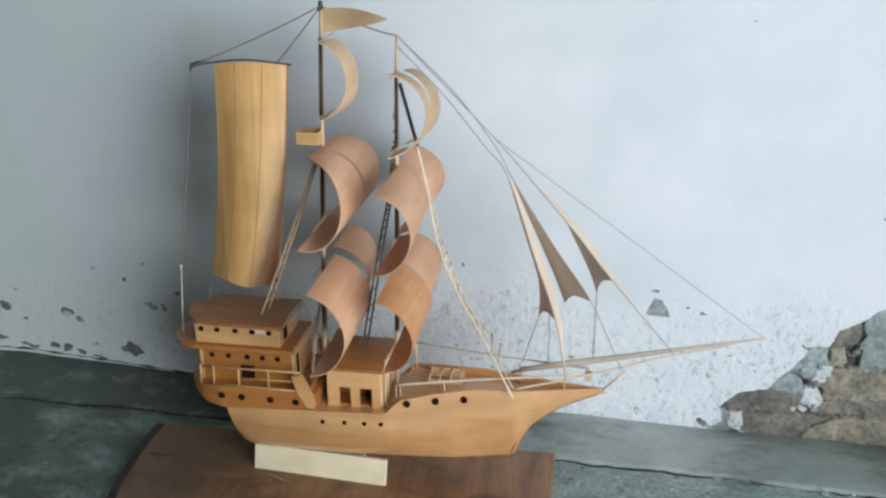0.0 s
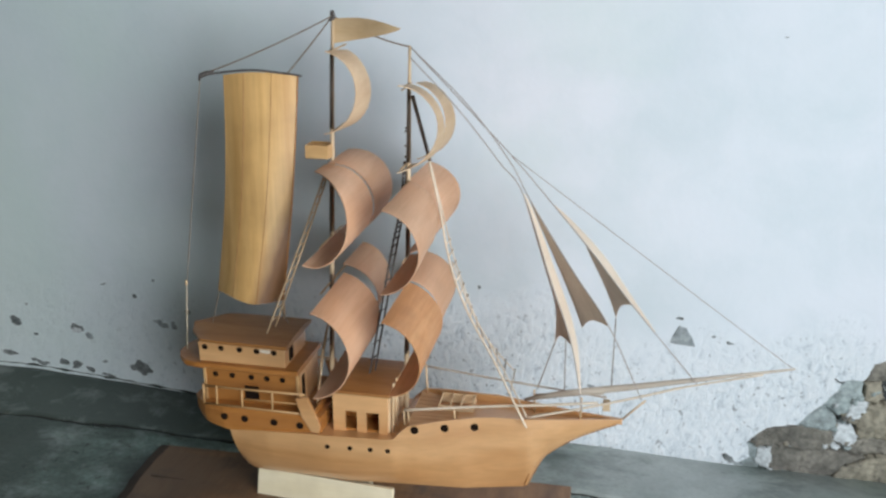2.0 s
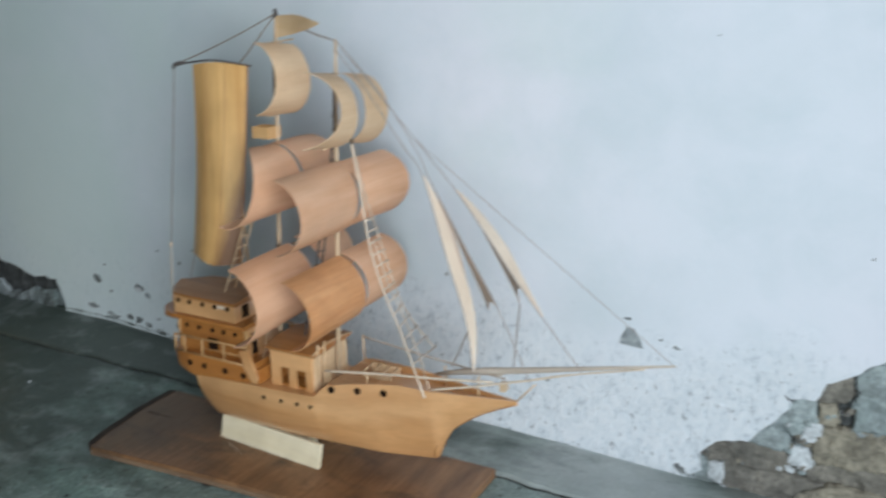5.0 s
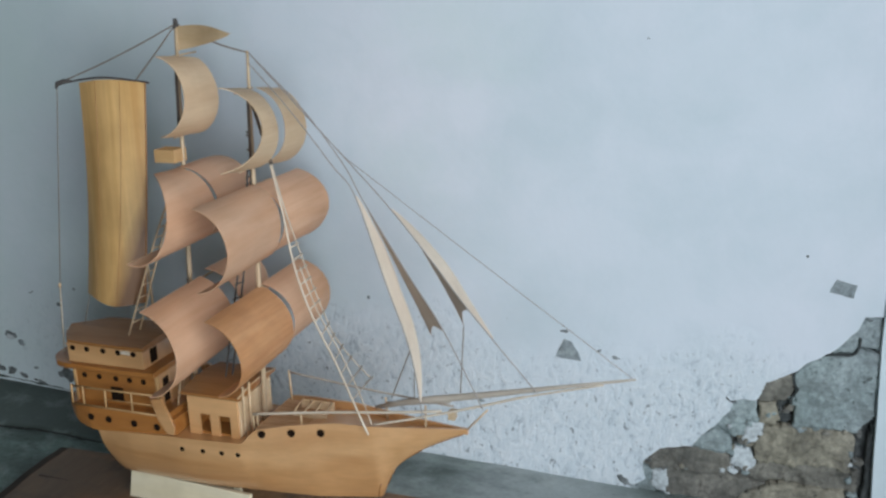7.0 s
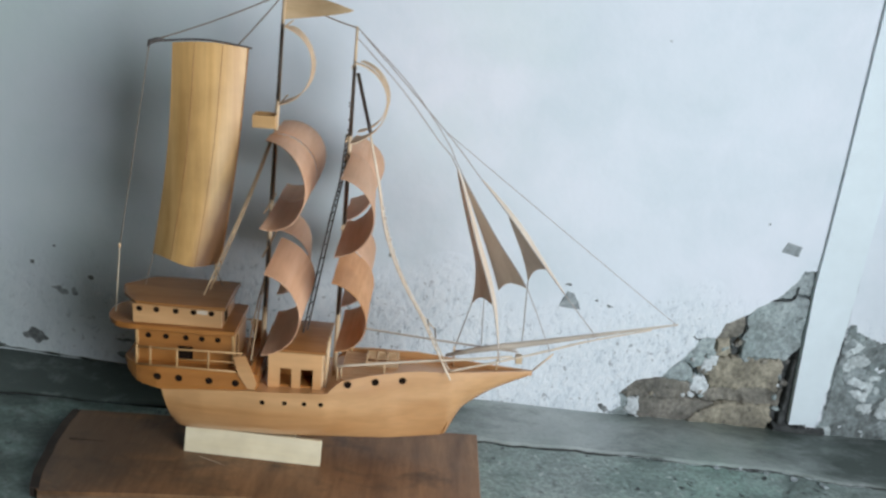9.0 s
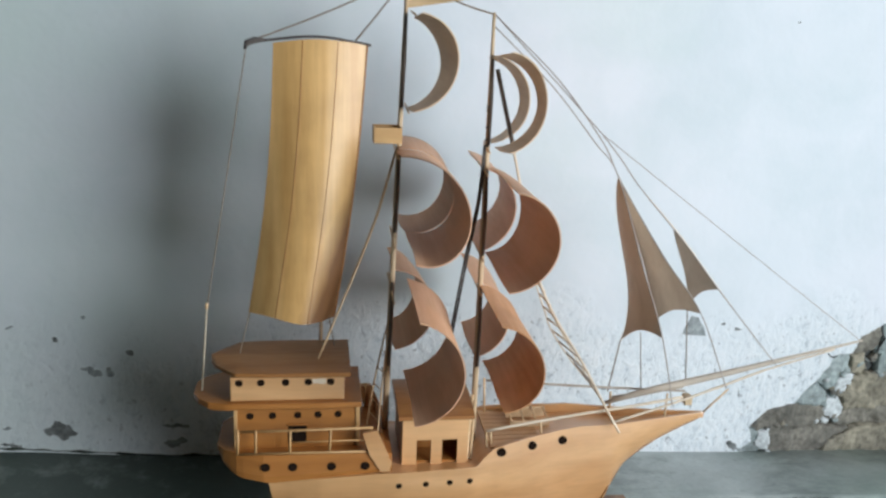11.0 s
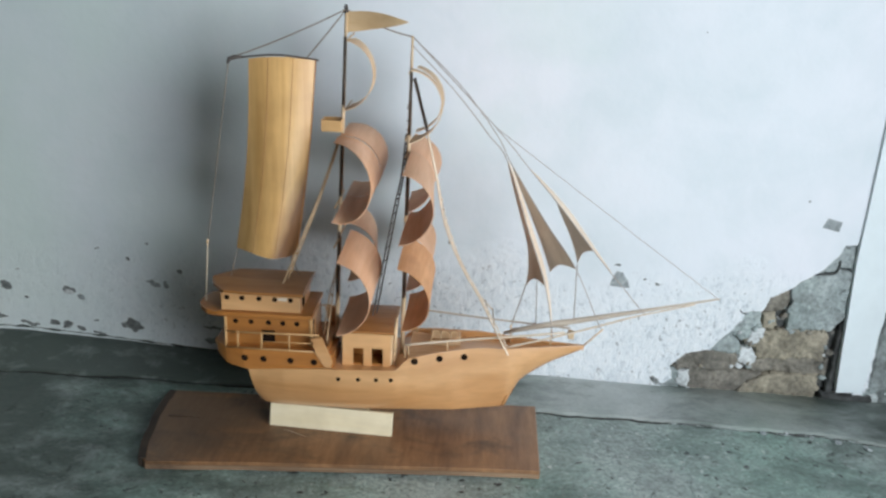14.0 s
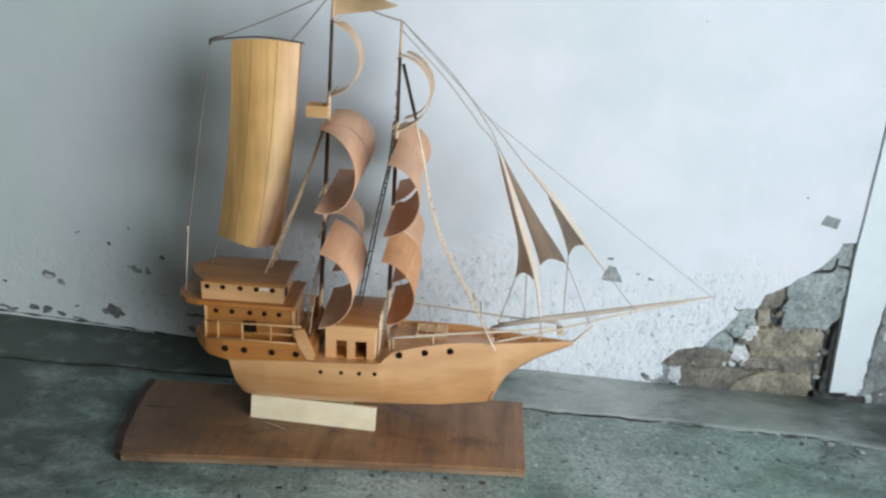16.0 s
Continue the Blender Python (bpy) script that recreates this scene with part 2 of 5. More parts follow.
def cement(name, dark, light, green, pit_amount, relief=0.004, damp=False, fine=4.5, spots=0.0, soot=0.0, mould_shade_x=-0.52, rough=0.8, gritty=0.75, mould_shade_gain=0.7):
    m, n, l, b = material(name)
    geo = n.new("ShaderNodeNewGeometry").outputs["Position"]
    broad = noise_tex(n, l, geo, fine, 6, 0.62, None, 0.4)
    col = ramp(n, l, broad, [(0.28, dark), (0.68, light)])
    col = mix(n, l, ramp(n, l, noise_tex(n, l, geo, 3.1, 3), [(0.42, (0, 0, 0)), (0.62, (1, 1, 1))]), col, green, "MULTIPLY")
    grit = noise_tex(n, l, geo, 140, 5, 0.65)
    col = mix(n, l, gritty, col, ramp(n, l, grit, [(0.3, (0.50,) * 3), (0.7, (1.32,) * 3)]), "MULTIPLY")
    pit = ramp(n, l, noise_tex(n, l, geo, 95, 3, 0.6, (1, 1.3, 1)), [(0.315, (1, 1, 1)), (0.36, (0, 0, 0))])
    patchy = ramp(n, l, noise_tex(n, l, geo, 7, 2), [(0.36, (0.15, 0.15, 0.15)), (0.55, (1, 1, 1))])
    pit = math_node(n, l, "MULTIPLY", math_node(n, l, "MULTIPLY", pit, patchy), pit_amount)
    col = mix(n, l, pit, col, (0.035, 0.04, 0.04))
    def dots(scale, least, radius):
        v = n.new("ShaderNodeTexVoronoi")
        v.inputs["Scale"].default_value = scale
        warp = mix(n, l, 0.022, geo, n_col(geo))
        l.new(warp, v.inputs["Vector"])
        sep = n.new("ShaderNodeSeparateColor")
        l.new(v.outputs["Color"], sep.inputs[0])
        size = math_node(n, l, "MULTIPLY", math_node(n, l, "SUBTRACT", sep.outputs[0], least), radius / (1 - least))
        return math_node(n, l, "LESS_THAN", v.outputs["Distance"], size)

    def n_col(vec):
        k = n.new("ShaderNodeTexNoise")
        k.inputs["Scale"].default_value, k.inputs["Detail"].default_value = 110, 3
        l.new(vec, k.inputs["Vector"])
        return k.outputs["Color"]
    if spots:
        where = ramp(n, l, noise_tex(n, l, geo, 3.6, 3, 0.5), [(0.30, (0, 0, 0)), (0.47, (1, 1, 1))])
        dark_dots = math_node(n, l, "MULTIPLY", math_node(n, l, "MULTIPLY", dots(60, 0.15, 0.27), where), spots)
        pale_dots = ramp(n, l, noise_tex(n, l, geo, 66, 7, 0.74), [(0.58, (0, 0, 0)), (0.67, (0.75 * spots,) * 3)])
        holes = ramp(n, l, noise_tex(n, l, geo, 42, 7, 0.72, (1, 1.2, 1)), [(0.345, (spots,) * 3), (0.38, (0, 0, 0))])
        dark_dots = math_node(n, l, "MAXIMUM", dark_dots, math_node(n, l, "MULTIPLY", holes, where))
        col = mix(n, l, pale_dots, col, (0.62, 0.66, 0.65))
        col = mix(n, l, dark_dots, col, (0.030, 0.034, 0.034))
        pit = math_node(n, l, "MAXIMUM", pit, dark_dots)
    if soot:
        black = ramp(n, l, noise_tex(n, l, geo, 21, 6, 0.65, None, 0.4), [(0.46, (0, 0, 0)), (0.62, (soot, soot, soot))])
        col = mix(n, l, black, col, (0.055, 0.055, 0.05))
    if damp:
        # mildewy damp blotches, thickened to the left as painted-in shade, and pale scuffs on top of them
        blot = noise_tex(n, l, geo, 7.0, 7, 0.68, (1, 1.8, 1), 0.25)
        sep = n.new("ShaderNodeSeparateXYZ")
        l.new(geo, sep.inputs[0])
        side = math_node(n, l, "MULTIPLY", math_node(n, l, "MINIMUM", math_node(n, l, "ADD", sep.outputs[0], -mould_shade_x), 0.12), -mould_shade_gain)
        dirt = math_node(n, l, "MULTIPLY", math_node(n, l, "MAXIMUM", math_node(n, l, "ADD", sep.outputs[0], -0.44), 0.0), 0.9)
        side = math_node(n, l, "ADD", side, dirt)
        mould_shade = ramp(n, l, math_node(n, l, "ADD", blot, side), [(0.42, (0, 0, 0)), (0.68, (0.90, 0.90, 0.90))])
        col = mix(n, l, mould_shade, col, (0.044, 0.062, 0.052))
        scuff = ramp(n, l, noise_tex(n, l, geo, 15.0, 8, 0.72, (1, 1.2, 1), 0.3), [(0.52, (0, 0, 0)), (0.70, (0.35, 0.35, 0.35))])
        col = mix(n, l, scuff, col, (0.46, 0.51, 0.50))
    l.new(col, b.inputs["Base Color"])
    b.inputs["Roughness"].default_value = rough
    hgt = math_node(n, l, "SUBTRACT", math_node(n, l, "ADD", math_node(n, l, "MULTIPLY", grit, 0.5 * gritty), broad), pit)
    bump(n, l, b, hgt, 0.7, relief)
    return m


WALL = wall_paint()
# both darken leftwards: real mildew, plus shade put into the colour
FLOOR = cement("worn_cement_floor", (0.166, 0.206, 0.193), (0.405, 0.478, 0.448), (0.72, 0.88, 0.82), 0.8, damp=True, spots=1.0, mould_shade_x=-0.42, mould_shade_gain=0.75, rough=0.40, gritty=0.9)
STRIP = cement("smooth_cement_strip", (0.25, 0.28, 0.272), (0.48, 0.52, 0.50), (0.80, 0.88, 0.83), 0.3, 0.002, damp=True, mould_shade_x=0.05, mould_shade_gain=0.62, rough=0.42, gritty=0.25)
RENDER = cement("exposed_render", (0.225, 0.262, 0.268), (0.43, 0.475, 0.482), (0.9, 0.95, 0.92), 0.6, 0.006, fine=16, soot=0.35)
MORTAR = cement("old_mortar", (0.10, 0.10, 0.095), (0.25, 0.245, 0.23), (0.9, 0.9, 0.85), 0.5, 0.008)
BRICK = cement("weathered_brick", (0.242, 0.220, 0.175), (0.440, 0.400, 0.318), (0.9, 0.9, 0.86), 0.6, 0.007, fine=20, soot=0.33)
BRICK_DARK = cement("sooty_brick", (0.138, 0.130, 0.113), (0.32, 0.298, 0.255), (0.88, 0.88, 0.85), 0.5, 0.006, fine=18, soot=0.5)
LIME = cement("white_lime_bits", (0.48, 0.51, 0.52), (0.72, 0.745, 0.755), (0.95, 0.97, 0.97), 0.3, 0.004)
CHIP = cement("grey_chip", (0.23, 0.255, 0.265), (0.40, 0.43, 0.44), (0.9, 0.95, 0.95), 0.5, 0.004, fine=60)
CHIP_DARK = cement("dark_chip", (0.085, 0.092, 0.092), (0.27, 0.285, 0.285), (0.9, 0.95, 0.95), 0.6, 0.004, fine=70)
MOSS = plain("dark_moss", (0.040, 0.052, 0.040), 0.95, 160)
CRACK_DARK = plain("crack_dark", (0.030, 0.032, 0.030), 0.95, 120)
# near black for gaps and hollows, their shade put into the colour
GAP_SHADE = cement("gap_shade_black", (0.030, 0.032, 0.032), (0.10, 0.104, 0.102), (0.9, 0.95, 0.95), 0.5, 0.004, fine=40)
FLAKY = cement("flaking_plaster", (0.12, 0.142, 0.142), (0.37, 0.42, 0.42), (0.85, 0.95, 0.93), 0.9, 0.008, fine=30, soot=0.6)
FLAKY_PALE = cement("pale_flaking_plaster", (0.45, 0.50, 0.50), (0.68, 0.73, 0.74), (0.9, 0.96, 0.94), 0.7, 0.006, fine=26, soot=0.2)
PAINT = plain("white_post_paint", (0.68, 0.755, 0.785), 0.6, 14, 0.06, 0.001)
# near black, so the unseen room returns little light
OUTER = plain("dark_unseen_room_paint", (0.07, 0.08, 0.08), 0.9, 6, 0.1)


# ---- mesh helpers ----
def put(name, verts, faces, mat, parent=None, label="", smooth=False):
    me = bpy.data.meshes.new(name)
    me.from_pydata([tuple(v) for v in verts], [], faces)
    me.materials.append(mat)
    if smooth:
        me.polygons.foreach_set("use_smooth", [True] * len(me.polygons))
    me.update()
    ob = new(name, me)
    ob.parent = parent
    if label:
        ob["label"] = label
    return ob


def part(name, bm, mat, parent=None, label="", smooth=False):
    """Link a bmesh as one mesh object under a thing or a part."""
    bmesh.ops.recalc_face_normals(bm, faces=bm.faces[:])
    me = bpy.data.meshes.new(name)
    bm.to_mesh(me)
    bm.free()
    me.materials.append(mat)
    if smooth:
        me.polygons.foreach_set("use_smooth", [True] * len(me.polygons))
    ob = new(name, me)
    ob.parent = parent
    if label:
        ob["label"] = label
    return ob


def block(x0, x1, y0, y1, z0, z1, bevel=0.0008, segments=2):
    bm = bmesh.new()
    bmesh.ops.create_cube(bm, size=1, matrix=Matrix.LocRotScale(((x0 + x1) / 2, (y0 + y1) / 2, (z0 + z1) / 2), None, (x1 - x0, y1 - y0, z1 - z0)))
    if bevel:
        bmesh.ops.bevel(bm, geom=bm.edges[:], offset=bevel, segments=segments, affect="EDGES", profile=0.5)
    return bm


def prism(outline, axis, lo, hi, bevel=0.0):
    """An outline of (a, b) pairs pushed along an axis: "y" takes (x, z), "z" takes (x, y)."""
    bm = bmesh.new()
    at = (lambda a, b, c: (a, c, b)) if axis == "y" else (lambda a, b, c: (a, b, c))
    f = bm.faces.new([bm.verts.new(at(a, b, lo)) for a, b in outline])
    made = bmesh.ops.extrude_face_region(bm, geom=[f])
    shift = Vector(at(0, 0, hi - lo))
    bmesh.ops.translate(bm, vec=shift, verts=[v for v in made["geom"] if isinstance(v, bmesh.types.BMVert)])
    if bevel:
        bmesh.ops.bevel(bm, geom=bm.edges[:], offset=bevel, segments=1, affect="EDGES")
    return bm


def tube(points, radius, sides=6, flat=1.0):
    """Verts and faces of a round bar along points; radius may be a list."""
    pts = [Vector(p) for p in points]
    rad = radius if isinstance(radius, (list, tuple)) else [radius] * len(pts)
    verts, faces = [], []
    for i, p in enumerate(pts):
        d = (pts[min(i + 1, len(pts) - 1)] - pts[max(i - 1, 0)]).normalized()
        ref = Vector((0, 1, 0)) if abs(d.y) < 0.9 else Vector((1, 0, 0))
        u = d.cross(ref).normalized()
        w = d.cross(u).normalized()
        for k in range(sides):
            a = 2 * math.pi * k / sides
            verts.append(p + rad[i] * (math.cos(a) * u + flat * math.sin(a) * w))
    for i in range(len(pts) - 1):
        for k in range(sides):
            a, b = i * sides + k, i * sides + (k + 1) % sides
            faces.append((a, b, b + sides, a + sides))
    faces.append(tuple(range(sides))[::-1])
    faces.append(tuple(range((len(pts) - 1) * sides, len(pts) * sides)))
    return verts, faces


def bar(name, points, radius, mat, parent, sides=6, label="", flat=1.0):
    v, f = tube(points, radius, sides, flat)
    return put(name, v, f, mat, parent, label, True)


def sagging(a, b, sag, steps=10):
    a, b = Vector(a), Vector(b)
    return [a.lerp(b, i / steps) - Vector((0, 0, sag * 4 * (i / steps) * (1 - i / steps))) for i in range(steps + 1)]


def curved(points, steps=6):
    """A smooth line through points (Catmull-Rom)."""
    p = [Vector(q) for q in points]
    p = [2 * p[0] - p[1]] + p + [2 * p[-1] - p[-2]]
    out = []
    for i in range(1, len(p) - 2):
        for k in range(steps):
            t = k / steps
            out.append(0.5 * (2 * p[i] + (p[i + 1] - p[i - 1]) * t + (2 * p[i - 1] - 5 * p[i] + 4 * p[i + 1] - p[i + 2]) * t * t
                              + (3 * p[i] - p[i - 1] - 3 * p[i + 1] + p[i + 2]) * t ** 3))
    return out + [p[-2]]


def sheet(name, fn, nu, nv, thick, mat, parent, label=""):
    """A thin curved board: fn(u, v) over the unit square, given thickness along its normal."""
    grid = [[Vector(fn(i / nu, j / nv)) for j in range(nv + 1)] for i in range(nu + 1)]
    front, back = [], []
    for i in range(nu + 1):
        for j in range(nv + 1):
            du = grid[min(i + 1, nu)][j] - grid[max(i - 1, 0)][j]
            dv = grid[i][min(j + 1, nv)] - grid[i][max(j - 1, 0)]
            nrm = du.cross(dv)
            nrm = nrm.normalized() if nrm.length > 1e-12 else Vector((0, 0, 0))
            front.append(grid[i][j] + nrm * thick / 2)
            back.append(grid[i][j] - nrm * thick / 2)
    n = len(front)
    idx = lambda i, j: i * (nv + 1) + j
    faces = []
    for i in range(nu):
        for j in range(nv):
            q = (idx(i, j), idx(i + 1, j), idx(i + 1, j + 1), idx(i, j + 1))
            faces.append(q)
            faces.append(tuple(k + n for k in q[::-1]))
    edge = [idx(i, 0) for i in range(nu)] + [idx(nu, j) for j in range(nv)] + [idx(i, nv) for i in range(nu, 0, -1)] + [idx(0, j) for j in range(nv, 0, -1)]
    for a, b in zip(edge, edge[1:] + edge[:1]):
        faces.append((b, a, a + n, b + n))
    ob = put(name, front + back, faces, mat, parent, label, True)
    mod = ob.modifiers.new("edges", "EDGE_SPLIT")
    mod.split_angle = radians(50)
    return ob


def ragged(points, rng, rough, rounds=3):
    """A broken edge: midpoints thrown sideways, finer each round."""
    pts = [Vector(p) for p in points]
    for r in range(rounds):
        out = []
        for a, b in zip(pts, pts[1:]):
            d = b - a
            off = Vector((-d.y, d.x)) * rng.uniform(-rough, rough)
            out += [a, (a + b) / 2 + off]
        pts = out + [pts[-1]]
    return [(p.x, p.y) for p in pts]


def lerp_table(x, table):
    if x <= table[0][0]:
        return table[0][1]
    for (a, p), (b, q) in zip(table, table[1:]):
        if x <= b:
            return p + (q - p) * (x - a) / (b - a)
    return table[-1][1]


# ---- the setting ----
WALL_Y = 1.29
ROOM_X0, ROOM_X1, ROOM_Y0, ROOM_H = -2.3, 1.17, -2.4, 2.6
CRACK = [(-0.55, 1.180), (0.10, 1.141), (0.24, 1.136), (0.35, 1.130), (0.42, 1.121), (0.577, 1.113), (0.63, 1.097), (2.0, 1.0)]
FOOT = [(-1.2, 0.034), (-0.84, 0.033), (-0.69, 0.022), (-0.51, 0.006), (0.12, -0.014), (0.36, -0.026), (0.60, -0.031), (2.0, -0.05)]


def crack_y(x):
    return lerp_table(x, CRACK) + 0.006 * (noise.noise((x * 9, 3.1, 0)) + 0.5 * noise.noise((x * 27, 7.7, 0)) + 0.4 * noise.noise((x * 80, 1.7, 0)))


def axis_steps(lo, hi, fine_lo, fine_hi, fine, coarse):
    out, x = [], lo
    while x < hi - 1e-6:
        out.append(x)
        x += fine if fine_lo <= x < fine_hi else coarse
    return out + [hi]


def ground_sheet(name, rows_of, xs, mat, label):
    verts, faces = [], []
    for x in xs:
        verts += rows_of(x)
    m = len(verts) // len(xs)
    for i in range(len(xs) - 1):
        for j in range(m - 1):
            a = i * m + j
            faces.append((a, a + m, a + m + 1, a + 1))
    ob = put(name, verts, faces, mat, None, "", True)
    return tagged(ob, label, "floor", kind="structure")


XS = axis_steps(ROOM_X0 - 0.1, ROOM_X1 + 0.1, -1.4, 0.9, 0.008, 0.1)


def floor_rows(x):
    edge = crack_y(x) - 0.0012 - 0.0045 * max(0, noise.noise((x * 10, 4, 1)) + 0.05) - 0.002 * max(0, noise.noise((x * 37, 6, 1)))
    out = []
    for k in range(46):
        s = k / 45
        y = ROOM_Y0 - 0.1 + (edge - ROOM_Y0 + 0.1) * (1 - (1 - s) ** 2.6)
        z = 0.0016 * noise.noise((x * 14, y * 14, 0)) + 0.0012 * noise.noise((x * 45, y * 45, 2)) - 0.001
        if -0.55 < x < 0.14 and 0.88 < y < 1.19:
            z = min(z, -0.0006)
        out.append((x, y, z))
    out.append((x, edge, -0.02))
    return out


def strip_rows(x):
    edge = crack_y(x) + 0.0012
    out = [(x, edge, -0.005)]
    top = lerp_table(x, FOOT)
    lip = 0.0006 + 0.0014 * max(0, noise.noise((x * 6, 0, 5)) + 0.1)
    for k in range(15):
        s = k / 14
        z = lip * (1 - s) ** 3 + top * s ** 1.15 + 0.0012 * noise.noise((x * 16, s * 4, 9))
        out.append((x, edge + (WALL_Y + 0.03 - edge) * s, z))
    return out


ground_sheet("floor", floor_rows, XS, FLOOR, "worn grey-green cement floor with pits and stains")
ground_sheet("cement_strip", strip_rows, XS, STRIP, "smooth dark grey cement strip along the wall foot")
strip = bpy.data.objects["cement_strip"]
xs_ = [-1.3 + 0.004 * i for i in range(560)]
# near-black bar of uneven width along the crack
bar("crack_dark", [(x, crack_y(x) - 0.001, -0.0012) for x in xs_], [0.0013 + 0.0026 * max(0, noise.noise((x * 11, 4, 0)) + 0.25 + 0.3 * noise.noise((x * 60, 8, 0))) for x in xs_], CRACK_DARK, strip, 5, "dark line along the open crack")
floor_ = bpy.data.objects["floor"]
bar("crack_lip", [(x, crack_y(x) - 0.0035 + 0.002 * noise.noise((x * 40, 2, 2)), 0.0006) for x in [0.30 + 0.004 * i for i in range(95)]],
    [0.0002 + 0.0022 * max(0, noise.noise((i * 0.23, 7, 3)) + 0.15) for i in range(95)], RENDER, floor_, 5, "pale crumbled lip of the crack", 0.5)
bar("hairline_crack", [(0.302 + 0.004 * noise.noise((y * 30, 1, 6)), y, 0.0004) for y in [0.86 + 0.006 * i for i in range(37)]],
    [0.0003 + 0.0007 * max(0, noise.noise((i * 0.4, 3, 8))) for i in range(37)], CHIP_DARK, floor_, 4, "", 0.5)
tagged(part("subfloor", block(ROOM_X0 - 0.2, ROOM_X1 + 0.2, ROOM_Y0 - 0.2, 1.6, -0.2, -0.09, 0), MORTAR), "dark earth under the cracked cement floor", "ground", kind="structure")

rng = random.Random(7)
# plaster skin of the wall, broken away at its foot beside the post and behind the box
left_break = ragged([(-1.30, -0.085), (-1.27, 0.10), (-1.22, 0.123), (-1.12, 0.107), (-0.99, 0.092), (-0.972, 0.045), (-0.968, -0.085)], rng, 0.10)
right_break = ragged([(0.316, -0.085), (0.320, -0.016), (0.337, -0.002), (0.330, 0.022), (0.355, 0.049), (0.397, 0.058), (0.425, 0.093), (0.443, 0.117), (0.447, 0.133),
                      (0.475, 0.137), (0.485, 0.164), (0.516, 0.181), (0.552, 0.210), (0.587, 0.247), (0.593, 0.265), (0.640, 0.276), (0.652, 0.276)], rng, 0.07)
outline = [(ROOM_X0 - 0.1, -0.085)] + left_break + right_break + [(0.660, -0.085), (ROOM_X1 + 0.1, -0.085), (ROOM_X1 + 0.1, ROOM_H), (ROOM_X0 - 0.1, ROOM_H)]
wall_back = tagged(part("wall_north", prism(outline, "y", WALL_Y, WALL_Y + 0.022), WALL), "cool white painted plaster wall, flaking and pitted near the floor", "wall", kind="structure")
tagged(part("wall_core", block(ROOM_X0 - 0.1, ROOM_X1 + 0.1, WALL_Y + 0.0225, WALL_Y + 0.2, -0.085, ROOM_H, 0), MORTAR), "dark old mortar behind the broken plaster", "wall", kind="structure")
# unseen walls and ceiling added around the set, dark to hold down bounced light
tagged(part("wall_west", block(ROOM_X0 - 0.2, ROOM_X0, ROOM_Y0, WALL_Y, -0.085, ROOM_H, 0), OUTER), "unseen dark side wall to limit bounce", "wall", kind="structure")
tagged(part("wall_south", block(ROOM_X0 - 0.2, ROOM_X1 + 0.2, ROOM_Y0 - 0.2, ROOM_Y0, -0.085, ROOM_H, 0), OUTER), "unseen dark wall behind the camera to limit bounce", "wall", kind="structure")
bm = prism([(ROOM_Y0, -0.085), (DOOR_Y0, -0.085), (DOOR_Y0, DOOR_TOP), (DOOR_Y1, DOOR_TOP), (DOOR_Y1, -0.085), (WALL_Y, -0.085), (WALL_Y, ROOM_H), (ROOM_Y0, ROOM_H)], "z", 0, 0.15)
bm.transform(Matrix(((0, 0, 1, ROOM_X1), (1, 0, 0, 0), (0, 1, 0, 0), (0, 0, 0, 1))))
tagged(part("wall_east", bm, OUTER), "unseen dark side wall to limit bounce with an open doorway", "wall", kind="structure")
tagged(part("ceiling", block(ROOM_X0 - 0.2, ROOM_X1 + 0.2, ROOM_Y0 - 0.2, WALL_Y + 0.2, ROOM_H, ROOM_H + 0.1, 0), OUTER), "unseen dark ceiling to limit bounce", "ceiling", kind="structure")


def inside(px, pz, poly):
    hit, j = False, len(poly) - 1
    for i in range(len(poly)):
        (xi, zi), (xj, zj) = poly[i], poly[j]
        if (zi > pz) != (zj > pz) and px < (xj - xi) * (pz - zi) / (zj - zi) + xi:
            hit = not hit
        j = i
    return hit


def rubble(name, outline, y_front, depth, mat, parent, label="", rough=0.07, uneven=0.0035, cell=0.0022):
    """A broken piece in the wall: ragged outline and a crumbled, uneven face."""
    o = ragged(list(outline) + [outline[0]], rng, rough, 3)[:-1]
    x0, x1 = min(p[0] for p in o), max(p[0] for p in o)
    z0, z1 = min(p[1] for p in o), max(p[1] for p in o)
    nx, nz = int((x1 - x0) / cell) + 1, int((z1 - z0) / cell) + 1
    bm = bmesh.new()
    made = {}

    def corner(i, k):
        if (i, k) not in made:
            x, z = x0 + i * cell, z0 + k * cell
            q = (x * 55, 3.0, z * 55)
            y = y_front + uneven * (noise.noise(q) + 0.5 * noise.noise((x * 160, 9.0, z * 160)))
            made[i, k] = bm.verts.new((x + 0.0008 * noise.noise((x * 300, 1, z * 300)), y, z + 0.0008 * noise.noise((x * 300, 5, z * 300))))
        return made[i, k]
    for i in range(nx):
        for k in range(nz):
            if inside(x0 + (i + 0.5) * cell, z0 + (k + 0.5) * cell, o):
                bm.faces.new([corner(i, k), corner(i + 1, k), corner(i + 1, k + 1), corner(i, k + 1)])
    rim = [e for e in bm.edges if len(e.link_faces) == 1]
    for e in rim:
        for v in e.verts:
            v.co.y += 0.0006
    back = bmesh.ops.extrude_edge_only(bm, edges=rim)
    for v in back["geom"]:
        if isinstance(v, bmesh.types.BMVert):
            v.co.y = y_front + depth
    return part(name, bm, mat, parent, label, True)


# bricks and render showing in the break beside the post
rubble("brick", [(0.365, 0.019), (0.440, 0.021), (0.500, 0.014), (0.470, -0.004), (0.440, -0.050), (0.368, -0.050)], 1.2965, 0.03, BRICK_DARK, wall_back, "sooty dark brick", 0.07)
